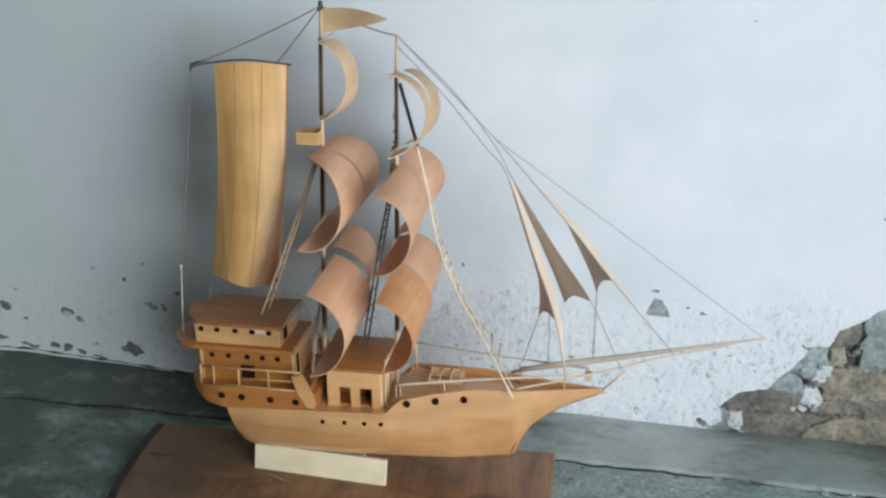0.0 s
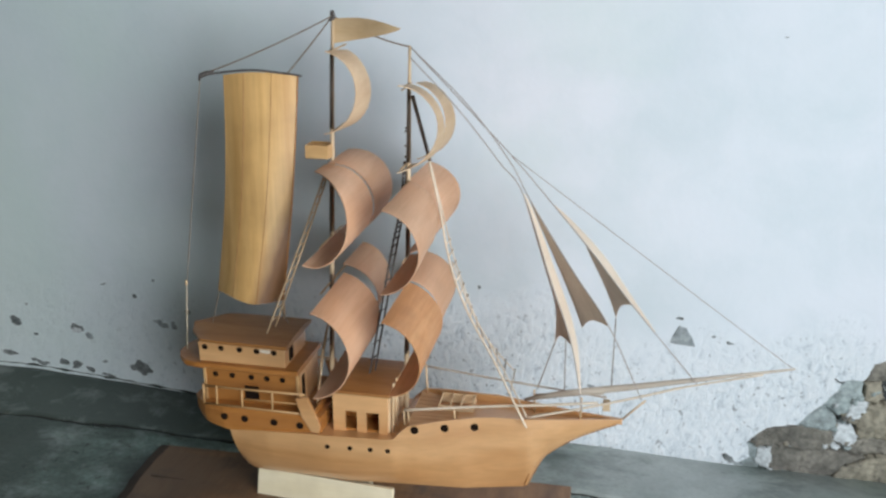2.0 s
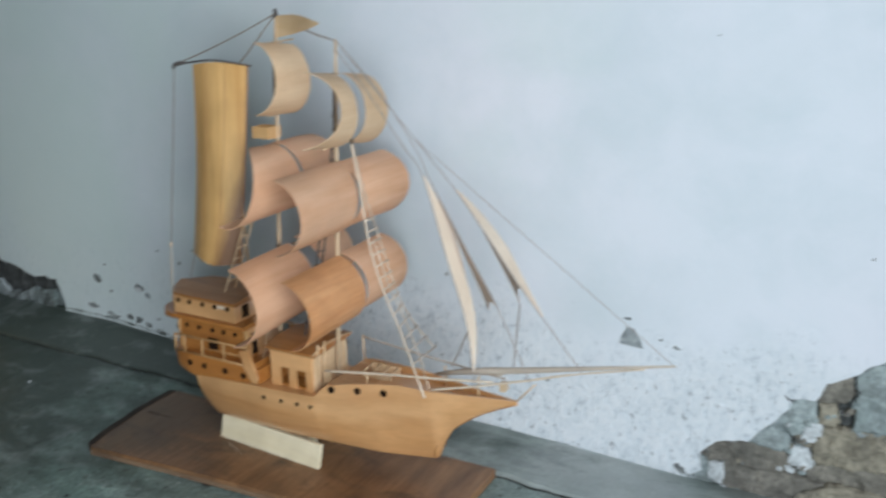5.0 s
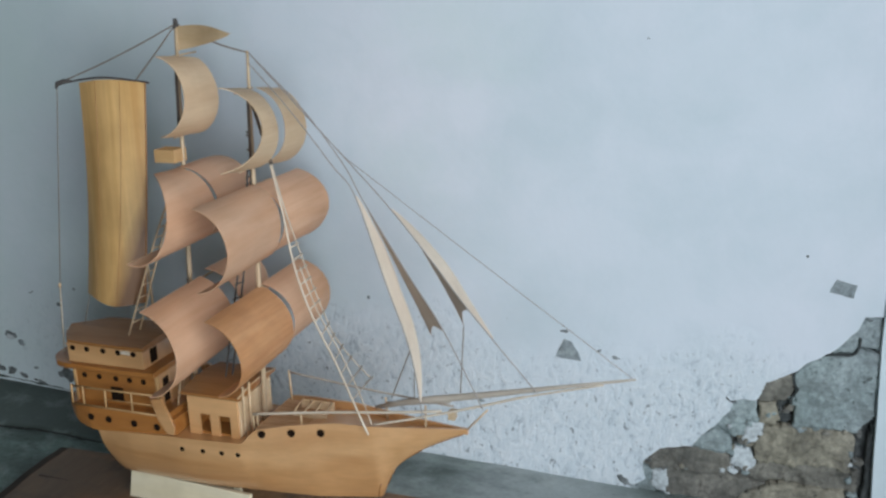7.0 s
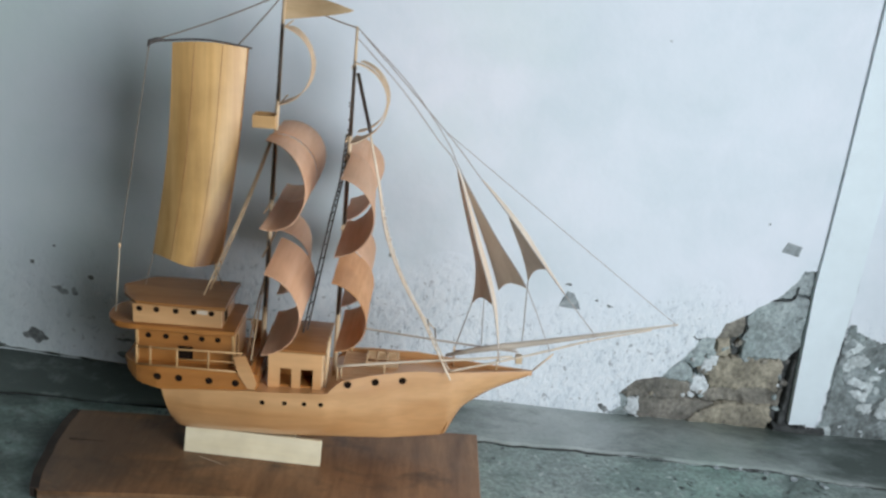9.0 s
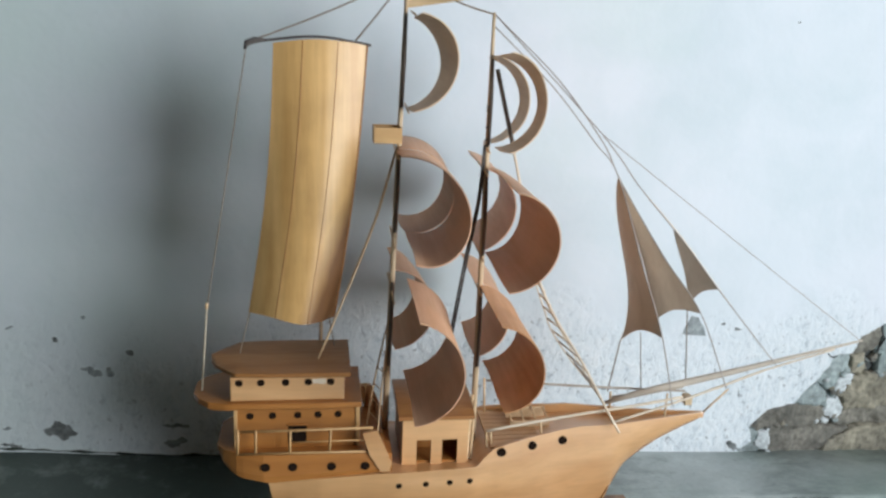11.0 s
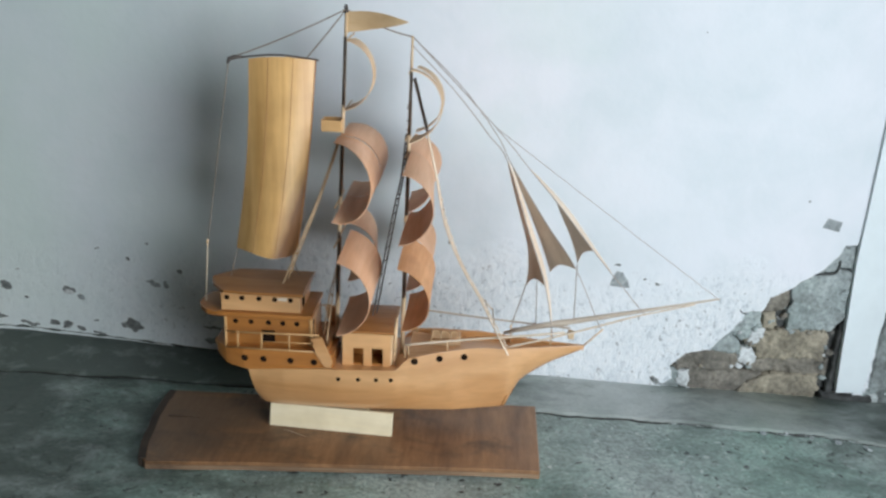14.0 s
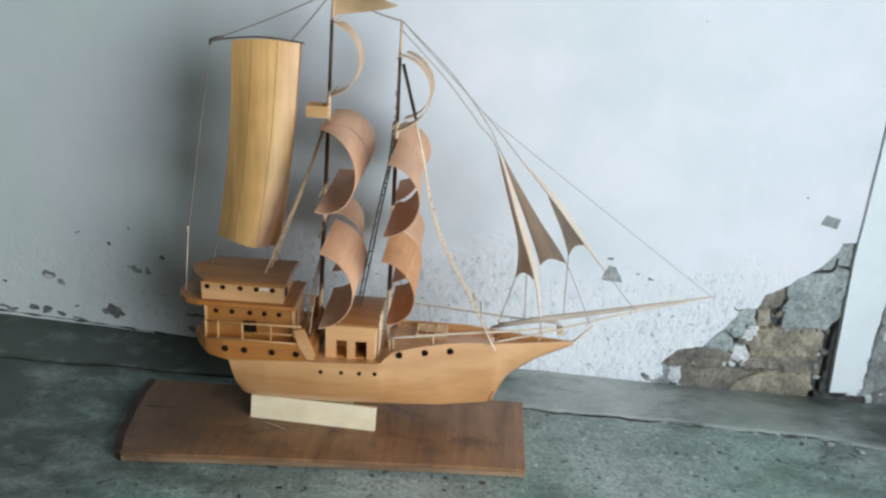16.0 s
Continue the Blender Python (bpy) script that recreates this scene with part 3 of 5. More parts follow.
rubble("brick", [(0.441, -0.050), (0.470, -0.006), (0.503, 0.013), (0.592, 0.018), (0.594, -0.050)], 1.2945, 0.03, BRICK, wall_back, "tan weathered brick", 0.06, 0.0045)
rubble("brick", [(0.484, 0.040), (0.476, 0.066), (0.488, 0.096), (0.594, 0.103), (0.597, 0.046), (0.540, 0.046)], 1.2955, 0.03, BRICK, wall_back, "tan weathered brick", 0.10, 0.006)
rubble("brick", [(0.470, 0.016), (0.486, 0.044), (0.540, 0.050), (0.596, 0.050), (0.600, 0.016)], 1.300, 0.03, BRICK_DARK, wall_back, "brown crumbled brick core", 0.10, 0.006)
rubble("brick", [(0.332, 0.022), (0.352, 0.047), (0.400, 0.056), (0.444, 0.050), (0.452, 0.030), (0.440, 0.018), (0.346, 0.014)], 1.2935, 0.025, BRICK_DARK, wall_back, "dark crumbled brick edge", 0.08)
rubble("plaster_chunk", [(0.523, 0.103), (0.521, 0.158), (0.519, 0.180), (0.552, 0.208), (0.585, 0.211), (0.590, 0.220), (0.620, 0.216), (0.618, 0.130), (0.597, 0.103), (0.560, 0.106)], 1.2920, 0.025, RENDER, wall_back, "bare grey cement render", 0.045, 0.003)
rubble("plaster_chunk", [(0.553, 0.210), (0.586, 0.247), (0.593, 0.264), (0.622, 0.262), (0.622, 0.220), (0.592, 0.224), (0.585, 0.214)], 1.2925, 0.02, RENDER, wall_back, "bare grey cement render", 0.05, 0.003)
rubble("plaster_chunk", [(0.476, 0.137), (0.485, 0.164), (0.499, 0.173), (0.516, 0.178), (0.519, 0.150), (0.510, 0.140), (0.494, 0.136)], 1.2920, 0.02, BRICK_DARK, wall_back, "brown-grey lump of render", 0.07)
rubble("plaster_chunk", [(0.394, 0.056), (0.426, 0.093), (0.446, 0.074), (0.450, 0.060), (0.440, 0.052)], 1.2915, 0.02, RENDER, wall_back, "grey triangular flake of render", 0.05, 0.002)
rubble("plaster_chunk", [(0.428, 0.092), (0.444, 0.118), (0.448, 0.133), (0.476, 0.134), (0.480, 0.104), (0.470, 0.086), (0.450, 0.076)], 1.296, 0.02, RENDER, wall_back, "grey crumbled render", 0.08)
rubble("plaster_chunk", [(0.480, 0.104), (0.478, 0.132), (0.500, 0.136), (0.506, 0.110), (0.500, 0.100)], 1.2945, 0.02, BRICK, wall_back, "tan crumbled render", 0.08)
# near-black piece paints the shade of the hollow between the slabs
rubble("plaster_chunk", [(0.504, 0.104), (0.502, 0.134), (0.520, 0.150), (0.522, 0.106)], 1.304, 0.02, GAP_SHADE, wall_back, "dark patch painting the shade of a hollow in the render", 0.08)
rubble("lime_chunk", [(0.444, 0.034), (0.450, 0.064), (0.470, 0.064), (0.482, 0.038), (0.470, 0.028)], 1.296, 0.02, LIME, wall_back, "white lime crumbs", 0.16)
rubble("lime_chunk", [(0.456, 0.066), (0.462, 0.100), (0.488, 0.102), (0.480, 0.074)], 1.2955, 0.02, LIME, wall_back, "white lime crumbs", 0.16)
rubble("lime_chunk", [(0.344, -0.012), (0.346, 0.013), (0.365, 0.015), (0.367, -0.022), (0.356, -0.018)], 1.2920, 0.02, LIME, wall_back, "white lime crumbs", 0.08)
rubble("plaster_chunk", [(0.318, -0.03), (0.330, 0.014), (0.344, 0.018), (0.352, -0.03)], 1.294, 0.02, RENDER, wall_back, "grey crumbled render", 0.10)
# near-black fills here paint the shade in the gaps beside the post
rubble("brick", [(0.598, 0.102), (0.596, 0.03), (0.596, -0.05), (0.620, -0.05), (0.618, 0.126)], 1.308, 0.02, GAP_SHADE, wall_back, "dark fill painted as gap shade", 0.1)
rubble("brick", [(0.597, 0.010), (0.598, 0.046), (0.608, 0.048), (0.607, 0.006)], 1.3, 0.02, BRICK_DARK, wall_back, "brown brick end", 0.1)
rubble("brick", [(0.612, -0.05), (0.614, 0.06), (0.618, 0.13), (0.622, 0.20), (0.622, 0.265), (0.634, 0.265), (0.634, -0.05)], 1.2955, 0.02, GAP_SHADE, wall_back, "dark fill painted as gap shade beside the post", 0.06)
# and the shade under its foot
rubble("brick", [(0.600, -0.055), (0.602, -0.016), (0.640, -0.018), (0.692, -0.014), (0.692, -0.055)], 1.2865, 0.02, GAP_SHADE, wall_back, "dark fill painted as shade under the post", 0.06)
rubble("plaster_chunk", [(0.672, -0.055), (0.680, 0.06), (0.684, 0.150), (0.705, 0.168), (0.750, 0.150), (0.800, 0.160), (0.860, 0.150), (0.930, 0.140), (0.950, -0.06)], 1.2885, 0.02, FLAKY, wall_back, "grey render under flaking plaster", 0.05, 0.0022)
bar("open_joint", curved([(0.552, 1.2912, 0.209), (0.570, 1.2912, 0.2115), (0.584, 1.2912, 0.2125), (0.590, 1.2912, 0.222), (0.591, 1.2912, 0.236)]), 0.0014, GAP_SHADE, wall_back, 5, "dark crack between slabs of render")
bar("open_joint", curved([(0.517, 1.2915, 0.180), (0.519, 1.2915, 0.166), (0.524, 1.2915, 0.158), (0.518, 1.2915, 0.146), (0.516, 1.2915, 0.138)]), 0.0018, GAP_SHADE, wall_back, 5, "dark crack between slabs of render")
bar("open_joint", curved([(0.437, 1.2893, 0.137), (0.443, 1.2893, 0.132), (0.450, 1.2893, 0.133)]), 0.0011, GAP_SHADE, wall_back, 5, "short crack in the paint")
for k in range(64):
    x, z = 0.692 + 0.235 * ((k * 0.618) % 1) ** 1.8, -0.045 + 0.215 * ((k * 0.377 + 0.1) % 1)
    w, hh = rng.uniform(0.006, 0.017), rng.uniform(0.006, 0.016)
    o = [(max(0.686, x + w * math.cos(a) * rng.uniform(0.6, 1.1)), z + hh * math.sin(a) * rng.uniform(0.6, 1.1)) for a in (0.2, 1.0, 1.9, 2.8, 3.6, 4.5, 5.4)]
    rubble("plaster_chunk", o, 1.2866 + 0.0014 * ((k * 0.29) % 1), 0.012, rng.choice((FLAKY, FLAKY_PALE, FLAKY_PALE, RENDER, FLAKY_PALE)), wall_back, "", 0.14, 0.0012, 0.0022)
bar("open_joint", [(0.6845 + 0.0012 * noise.noise((z * 20, 4, 3)), WALL_Y - 0.0015, z) for z in [-0.01 + 0.012 * i for i in range(24)]],
    [0.0004 + 0.0013 * max(0, noise.noise((i * 0.5, 9, 1)) + 0.1) for i in range(24)], GAP_SHADE, wall_back, 5, "dark open joint beside the post")
# small crumbs along the seams of the break
for (xa, za), (xb, zb), count in (((0.346, 0.016), (0.475, 0.030), 12), ((0.448, 0.050), (0.485, 0.100), 10), ((0.442, 0.090), (0.518, 0.130), 11), ((0.505, 0.100), (0.600, 0.099), 10),
                                  ((0.302, -0.020), (0.340, 0.030), 7), ((0.597, -0.01), (0.602, 0.090), 7), ((0.335, -0.028), (0.470, -0.034), 10), ((0.516, 0.13), (0.530, 0.18), 6)):
    for k in range(count):
        s_ = rng.random()
        x, z = xa + (xb - xa) * s_ + rng.uniform(-0.007, 0.007), za + (zb - za) * s_ + rng.uniform(-0.006, 0.006)
        w, hh = rng.uniform(0.003, 0.009), rng.uniform(0.0025, 0.006)
        o = [(x + w * math.cos(a) * rng.uniform(0.6, 1.1), z + hh * math.sin(a) * rng.uniform(0.6, 1.1)) for a in (0.3, 1.2, 2.2, 3.1, 4.2, 5.3)]
        rubble("crumb", o, rng.uniform(1.2905, 1.2965), 0.012, rng.choice((RENDER, RENDER, BRICK, BRICK_DARK, LIME, MORTAR, CHIP)), wall_back, "", 0.12, 0.002, 0.0014)
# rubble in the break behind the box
# black backing puts the cavity's shade into the colour
rubble("plaster_chunk", [(-1.29, -0.03), (-1.28, 0.10), (-1.20, 0.118), (-1.10, 0.104), (-0.99, 0.090), (-0.972, 0.02), (-0.975, -0.03)], 1.3065, 0.02, GAP_SHADE, wall_back, "black backing painting the shaded hollow where the plaster has gone", 0.05)
rubble("plaster_chunk", [(-1.16, -0.02), (-1.15, 0.040), (-1.08, 0.060), (-1.00, 0.060), (-0.978, 0.030), (-0.976, -0.02)], 1.294, 0.02, FLAKY, wall_back, "crumbled grey lime rubble", 0.1)
rubble("plaster_chunk", [(-1.28, -0.02), (-1.27, 0.05), (-1.19, 0.062), (-1.15, 0.03), (-1.155, -0.02)], 1.298, 0.02, RENDER, wall_back, "grey crumbled rubble", 0.1)
# dark mossy joint along the wall foot
bar("foot_joint", [(-1.0 + 0.006 * i, WALL_Y - 0.0004, lerp_table(-1.0 + 0.006 * i, FOOT) * 0.985 - 0.0005 + 0.0014 * noise.noise((i * 0.4, 5, 2))) for i in range(112)],
    [0.0007 + 0.0034 * max(0, noise.noise((i * 0.21, 3, 5)) + 0.12) for i in range(112)], MOSS, wall_back, 5, "dark mossy joint at the wall foot", 0.6)


def chip(x, z, w, hgt, mat, label="", seed=0, turn=0.0):
    """A small place where the paint has come off: an irregular thin flake of bare render."""
    r = random.Random(seed)
    k = r.randint(6, 9)
    pts = []
    for i in range(k):
        a = 2 * math.pi * i / k + r.uniform(-0.25, 0.25)
        q = r.uniform(0.65, 1.1)
        px, pz = math.cos(a) * q * w / 2, math.sin(a) * q * hgt / 2
        pts.append((x + px * math.cos(turn) - pz * math.sin(turn), z + px * math.sin(turn) + pz * math.cos(turn)))
    o = ragged(pts + [pts[0]], r, 0.24, 3)[:-1]
    return part("paint_chip", prism(o, "y", WALL_Y - 0.0009, WALL_Y + 0.004), mat, wall_back, label)


part("paint_chip", prism(ragged([(0.556, 0.311), (0.580, 0.305), (0.577, 0.288), (0.549, 0.294), (0.556, 0.311)], rng, 0.03, 2)[:-1], "y", WALL_Y - 0.0009, WALL_Y + 0.004), CHIP, wall_back, "square grey bare patch")
part("paint_chip", prism(ragged([(0.208, 0.172), (0.213, 0.185), (0.219, 0.199), (0.229, 0.196), (0.238, 0.183), (0.243, 0.168), (0.225, 0.169), (0.208, 0.172)], rng, 0.08, 2)[:-1], "y", WALL_Y - 0.0009, WALL_Y + 0.004), CHIP, wall_back, "grey triangular bare patch")
for i, (x, z, w, hh, mt, tn) in enumerate([
        (0.219, 0.210, 0.012, 0.005, CHIP_DARK, 0), (-0.639, 0.047, 0.040, 0.026, CHIP_DARK, -0.2), (-0.749, 0.108, 0.030, 0.019, CHIP_DARK, -0.2),
        (-0.728, 0.098, 0.016, 0.012, CHIP, -0.5), (-0.864, 0.113, 0.024, 0.022, CHIP_DARK, -0.6), (-0.545, 0.156, 0.011, 0.009, CHIP_DARK, 0.1), (-0.637, 0.175, 0.008, 0.010, CHIP_DARK, 0),
        (-0.071, 0.235, 0.005, 0.008, CHIP_DARK, 0.3), (-0.592, 0.128, 0.022, 0.010, CHIP, -0.3), (-0.572, 0.128, 0.010, 0.020, CHIP, 0.2), (-0.600, 0.134, 0.018, 0.006, CHIP, 0.1),
        (-0.829, 0.040, 0.040, 0.008, CHIP_DARK, -0.2), (-0.784, 0.042, 0.022, 0.012, CHIP_DARK, -0.2), (-0.759, 0.040, 0.022, 0.017, CHIP_DARK, 0.4), (-0.734, 0.034, 0.020, 0.010, CHIP_DARK, -0.3),
        (-0.489, 0.049, 0.042, 0.007, CHIP, -0.05), (-0.495, 0.026, 0.040, 0.010, CHIP, 0.1), (-0.829, 0.091, 0.010, 0.004, CHIP_DARK, 0),
        (-0.885, 0.052, 0.034, 0.009, CHIP_DARK, -0.1), (-0.705, 0.052, 0.012, 0.006, CHIP, 0.2), (-0.700, 0.026, 0.030, 0.006, CHIP_DARK, -0.1), (-0.838, 0.145, 0.008, 0.004, CHIP_DARK, 0.2),
        (0.316, 0.603, 0.006, 0.003, CHIP, 0), (0.290, 0.178, 0.012, 0.006, CHIP_DARK, -0.3), (0.268, 0.186, 0.006, 0.004, CHIP_DARK, 0.2), (-0.69, 0.192, 0.012, 0.004, CHIP, 0.3),
        (0.307, -0.008, 0.022, 0.014, CHIP_DARK, -0.5), (0.323, -0.016, 0.016, 0.008, CHIP, -0.2), (0.10, 0.09, 0.012, 0.005, CHIP, 0), (-0.60, 0.205, 0.007, 0.006, CHIP, 0.4), (0.52, 0.338, 0.004, 0.004, CHIP_DARK, 0)]):
    chip(x, z, w, hh, mt, "", 40 + i, tn)
part("lime_flake", prism(ragged([(-0.7585, 0.102), (-0.7565, 0.1105), (-0.743, 0.1095), (-0.7405, 0.103), (-0.7585, 0.102)], rng, 0.12, 2)[:-1], "y", WALL_Y - 0.0018, WALL_Y + 0.004), LIME, wall_back, "white lime left inside the bare patch")
# cracks in the paint
bar("paint_crack", curved([(-1.36, 1.2895, 0.43), (-1.325, 1.2895, 0.39), (-1.305, 1.2895, 0.345)]), [0.001 + 0.0035 * math.sin(math.pi * i / 12) for i in range(13)], CHIP_DARK, wall_back, 4)

# white post against the wall, with an open joint along its edge
post = part("door_frame_post", prism(ragged([(0.622, ROOM_H), (0.616, 0.43), (0.614, 0.24), (0.620, 0.11), (0.626, -0.010)], rng, 0.004, 3) + ragged([(0.671, -0.008), (0.682, 0.175), (0.684, ROOM_H)], rng, 0.004, 3), "y", WALL_Y - 0.006, WALL_Y + 0.03, 0.0), PAINT)
tagged(post, "white painted post against the wall, chipped along its edge", "post", kind="structure")
bar("open_joint", [(0.6195 + 0.0015 * noise.noise((z * 14, 0, 3)), WALL_Y - 0.001, z) for z in [0.25 + 0.02 * i for i in range(100)]],
    [0.0007 + 0.0022 * max(0, noise.noise((i * 0.35, 5, 1))) for i in range(100)], CHIP_DARK, wall_back, 5, "dark open joint beside the post")

# ---- the model ship ----
C = 1.07  # the ship's middle line, which runs along x
ship = tagged(new("model_ship"), "handmade varnished wooden model sailing ship on a brown board", "model ship")
ship.location = (-0.2, C, 0.0)
bpy.context.view_layer.update()


def under(ob, parent):
    """Hang a mesh that was built in world places under its thing or part."""
    ob.parent = parent
    ob.matrix_parent_inverse = parent.matrix_world.inverted()
    return ob


SHEER = [(-0.358, 0.118), (-0.30, 0.124), (-0.235, 0.130), (-0.134, 0.131), (-0.126, 0.141), (-0.115, 0.151), (-0.08, 0.157), (-0.016, 0.163), (0.03, 0.161), (0.08, 0.161), (0.141, 0.162)]
BEAM = [(-0.358, 0.044), (-0.30, 0.055), (-0.22, 0.060), (-0.14, 0.055), (-0.107, 0.050), (-0.07, 0.041), (-0.035, 0.033), (0.03, 0.024), (0.08, 0.013), (0.141, 0.002)]
FLOOR_BEAM = [(-0.345, 0.030), (-0.20, 0.034), (-0.05, 0.022), (0.0, 0.010), (0.034, 0.002), (0.141, 0.001)]
KEEL = [(-0.345, 0.064), (-0.341, 0.058), (-0.334, 0.0535), (-0.320, 0.051), (0.030, 0.053), (0.034, 0.062), (0.040, 0.080), (0.052, 0.101), (0.076, 0.122), (0.111, 0.142), (0.137, 0.1545), (0.141, 0.158)]
BULWARK = [(-0.134, 0.0005), (-0.11, 0.010), (0.05, 0.010), (0.13, 0.002)]


def side_y(x, z):
    """Half width of the hull at a place."""
    zb, zt = lerp_table(x, KEEL), lerp_table(x, SHEER)
    s = min(1, max(0, (z - zb) / max(1e-4, zt - zb)))
    a, b = lerp_table(x, FLOOR_BEAM), lerp_table(x, BEAM)
    return a + (b - a) * math.sin(s * math.pi / 2) ** 0.75


def hull_mesh():
    xs = [-0.345 + 0.004 * i for i in range(122)] + [0.1415]
    verts, faces, rows = [], [], 11
    for x in xs:
        zb, zt, rim = lerp_table(x, KEEL), lerp_table(x, SHEER), lerp_table(x, BULWARK)
        sec = []
        for k in range(rows):
            s = k / (rows - 1)
            z = zb + (zt - zb) * s
            rake = -0.010 * s if x < -0.344 else 0
            sec.append((x + rake, side_y(x, z), z))
        top = sec[-1]
        w = max(0.0004, top[1] - 0.003)
        sec += [(top[0], w, top[2]), (top[0], w, top[2] - rim), (top[0], w * 0.5, top[2] - rim + 0.0006)]
        ring = [(a, C - b, c) for a, b, c in sec] + [(a, C + b, c) for a, b, c in sec[::-1]]
        verts += ring
    m = len(verts) // len(xs)
    for i in range(len(xs) - 1):
        for k in range(m):
            a, b = i * m + k, i * m + (k + 1) % m
            faces.append((a, a + m, b + m, b))
    faces.append(tuple(range(m)))
    faces.append(tuple(range((len(xs) - 1) * m, len(xs) * m))[::-1])
    return verts, faces


hull = under(put("hull", *hull_mesh(), HULL, None, "pale varnished carved hull", True), ship)
hull.data.set_sharp_from_angle(angle=radians(40))


def porthole(x, z, y, r, parent):
    """A dark plug for a burnt hole, its inner shade in the colour, with a slightly worn rim."""
    bm = bmesh.new()
    bmesh.ops.create_cone(bm, cap_ends=True, segments=14, radius1=r * 0.76, radius2=r * 0.9, depth=0.004, matrix=Matrix.Translation((x, y + 0.0016, z)) @ Matrix.Rotation(radians(90), 4, "X"))
    return under(part("porthole", bm, HOLE, None, "", False), parent)


for x in (-0.218, -0.189, -0.163, -0.141):
    porthole(x, 0.1145, C - side_y(x, 0.1145), 0.0036, hull)
for x, z in ((-0.107, 0.146), (-0.071, 0.148), (-0.035, 0.149)):
    porthole(x, z, C - side_y(x, z) - 0.0013, 0.0055, hull)
under(bar("stem_line", curved([(x, C - 0.0012, lerp_table(x, KEEL) + 0.0002) for x in (0.037, 0.044, 0.054, 0.085, 0.112, 0.137)], 6), 0.0009, ROOF, None, 5, "dark edge of the stem"), hull)
under(part("stem_head", block(0.1345, 0.1430, C - 0.0024, C + 0.0024, 0.1550, 0.1618, 0.0010), HULL, None, "blunt stem head"), hull)
# keel end: a darker joint at the foot of the stem
under(bar("stem_joint", [(x, C - side_y(x, z) - 0.0003, z) for x, z in ((0.0262, 0.0545), (0.0275, 0.062), (0.0300, 0.070), (0.0325, 0.077))], 0.0008, ROOF, None, 5), hull)
under(part("foredeck", prism([(-0.118, C - 0.044), (-0.035, C - 0.030), (0.03, C - 0.020), (0.068, C - 0.0105), (0.068, C + 0.0105), (0.03, C + 0.020), (-0.035, C + 0.030), (-0.118, C + 0.044)], "z", 0.1465, 0.1495), DECK, None, "brown planked foredeck"), ship)
for k in range(7):
    y = C - 0.030 + 0.010 * k
    under(bar("deck_seam", [(-0.116, y, 0.1496), (0.0, C + (y - C) * 0.75, 0.1496)], 0.00035, ROOF, None, 4), ship)


def loft(xs, half, low, high, camber=0.0, n=8):
    """A block with a plan shape: half width, underside and top by x, the top cambered across."""
    verts, faces = [], []
    for x in xs:
        hw, zb, zt = half(x), low(x), high(x)
        verts += [(x, C + hw * 0.97, zb), (x, C - hw * 0.97, zb), (x, C - hw, zb + 0.25 * (zt - zb)), (x, C - hw, zt - 0.2 * (zt - zb))]
        verts += [(x, C + hw * (2 * k / n - 1) * 0.985, zt + camber * (1 - (2 * k / n - 1) ** 2)) for k in range(n + 1)]
        verts += [(x, C + hw, zt - 0.2 * (zt - zb)), (x, C + hw, zb + 0.25 * (zt - zb))]
    m = len(verts) // len(xs)
    for i in range(len(xs) - 1):
        for k in range(m):
            a, b = i * m + k, i * m + (k + 1) % m
            faces.append((a, b, b + m, a + m))
    faces.append(tuple(range(m))[::-1])
    faces.append(tuple(range((len(xs) - 1) * m, len(xs) * m)))
    return verts, faces


def steps(a, b, n):
    return [a + (b - a) * i / n for i in range(n + 1)]


tab = lambda t: (lambda x: lerp_table(x, t))
poop = under(put("poop", *loft(steps(-0.408, -0.226, 26), tab([(-0.408, 0.026), (-0.400, 0.038), (-0.385, 0.047), (-0.36, 0.053), (-0.226, 0.057)]),
                               tab([(-0.408, 0.146), (-0.400, 0.134), (-0.385, 0.124), (-0.35, 0.119), (-0.226, 0.131)]), tab([(-0.408, 0.152), (-0.226, 0.1525)])), HOUSE, None, "raised stern gallery with rounded end"), ship)
for x in (-0.357, -0.329, -0.289, -0.254):
    porthole(x, 0.1385, C - lerp_table(x, [(-0.36, 0.053), (-0.226, 0.057)]), 0.0054, poop)
for s in (-1, 1):
    y = C + s * 0.0565
    under(part("end_board", prism([(-0.250, 0.1525), (-0.257, 0.177), (-0.242, 0.180), (-0.226, 0.141), (-0.229, 0.1315), (-0.238, 0.1325)], "y", y - 0.002, y + 0.002), HULL, None, "slanted pale end board"), poop)
under(part("bulkhead", block(-0.2375, -0.2335, C - 0.053, C + 0.053, 0.130, 0.160), HOUSE, None), poop)


def clean_block(*b):
    return block(*b, 0.0003, 1)


def dark_opening(name, x0, x1, z0, z1, y, parent, bars=0):
    """A dark plate painting the shaded opening in a house side, with a thin sill and lintel."""
    ob = under(part(name, block(x0, x1, y - 0.0005, y + 0.003, z0, z1, 0), HOLE), parent)
    for z in (z0, z1):
        under(part("lintel", block(x0 - 0.001, x1 + 0.001, y - 0.0014, y + 0.001, z - 0.0007, z + 0.0007, 0.0002, 1), HOUSE), ob)
    return ob


house = under(part("lower_house", block(-0.388, -0.262, C - 0.036, C + 0.036, 0.151, 0.2), HOUSE, None, "lower stern house"), ship)
for x in (-0.373, -0.350, -0.324, -0.303, -0.282):
    porthole(x, 0.189, C - 0.036, 0.0043, house)
dark_opening("window", -0.334, -0.315, 0.1575, 0.178, C - 0.036, house)
under(part("crossbar", clean_block(-0.3345, -0.3145, C - 0.0375, C - 0.0355, 0.1705, 0.1725), HOUSE), house)
under(part("corner_strip", block(-0.3895, -0.3860, C - 0.0378, C - 0.0335, 0.152, 0.2, 0.0004), RAIL), house)
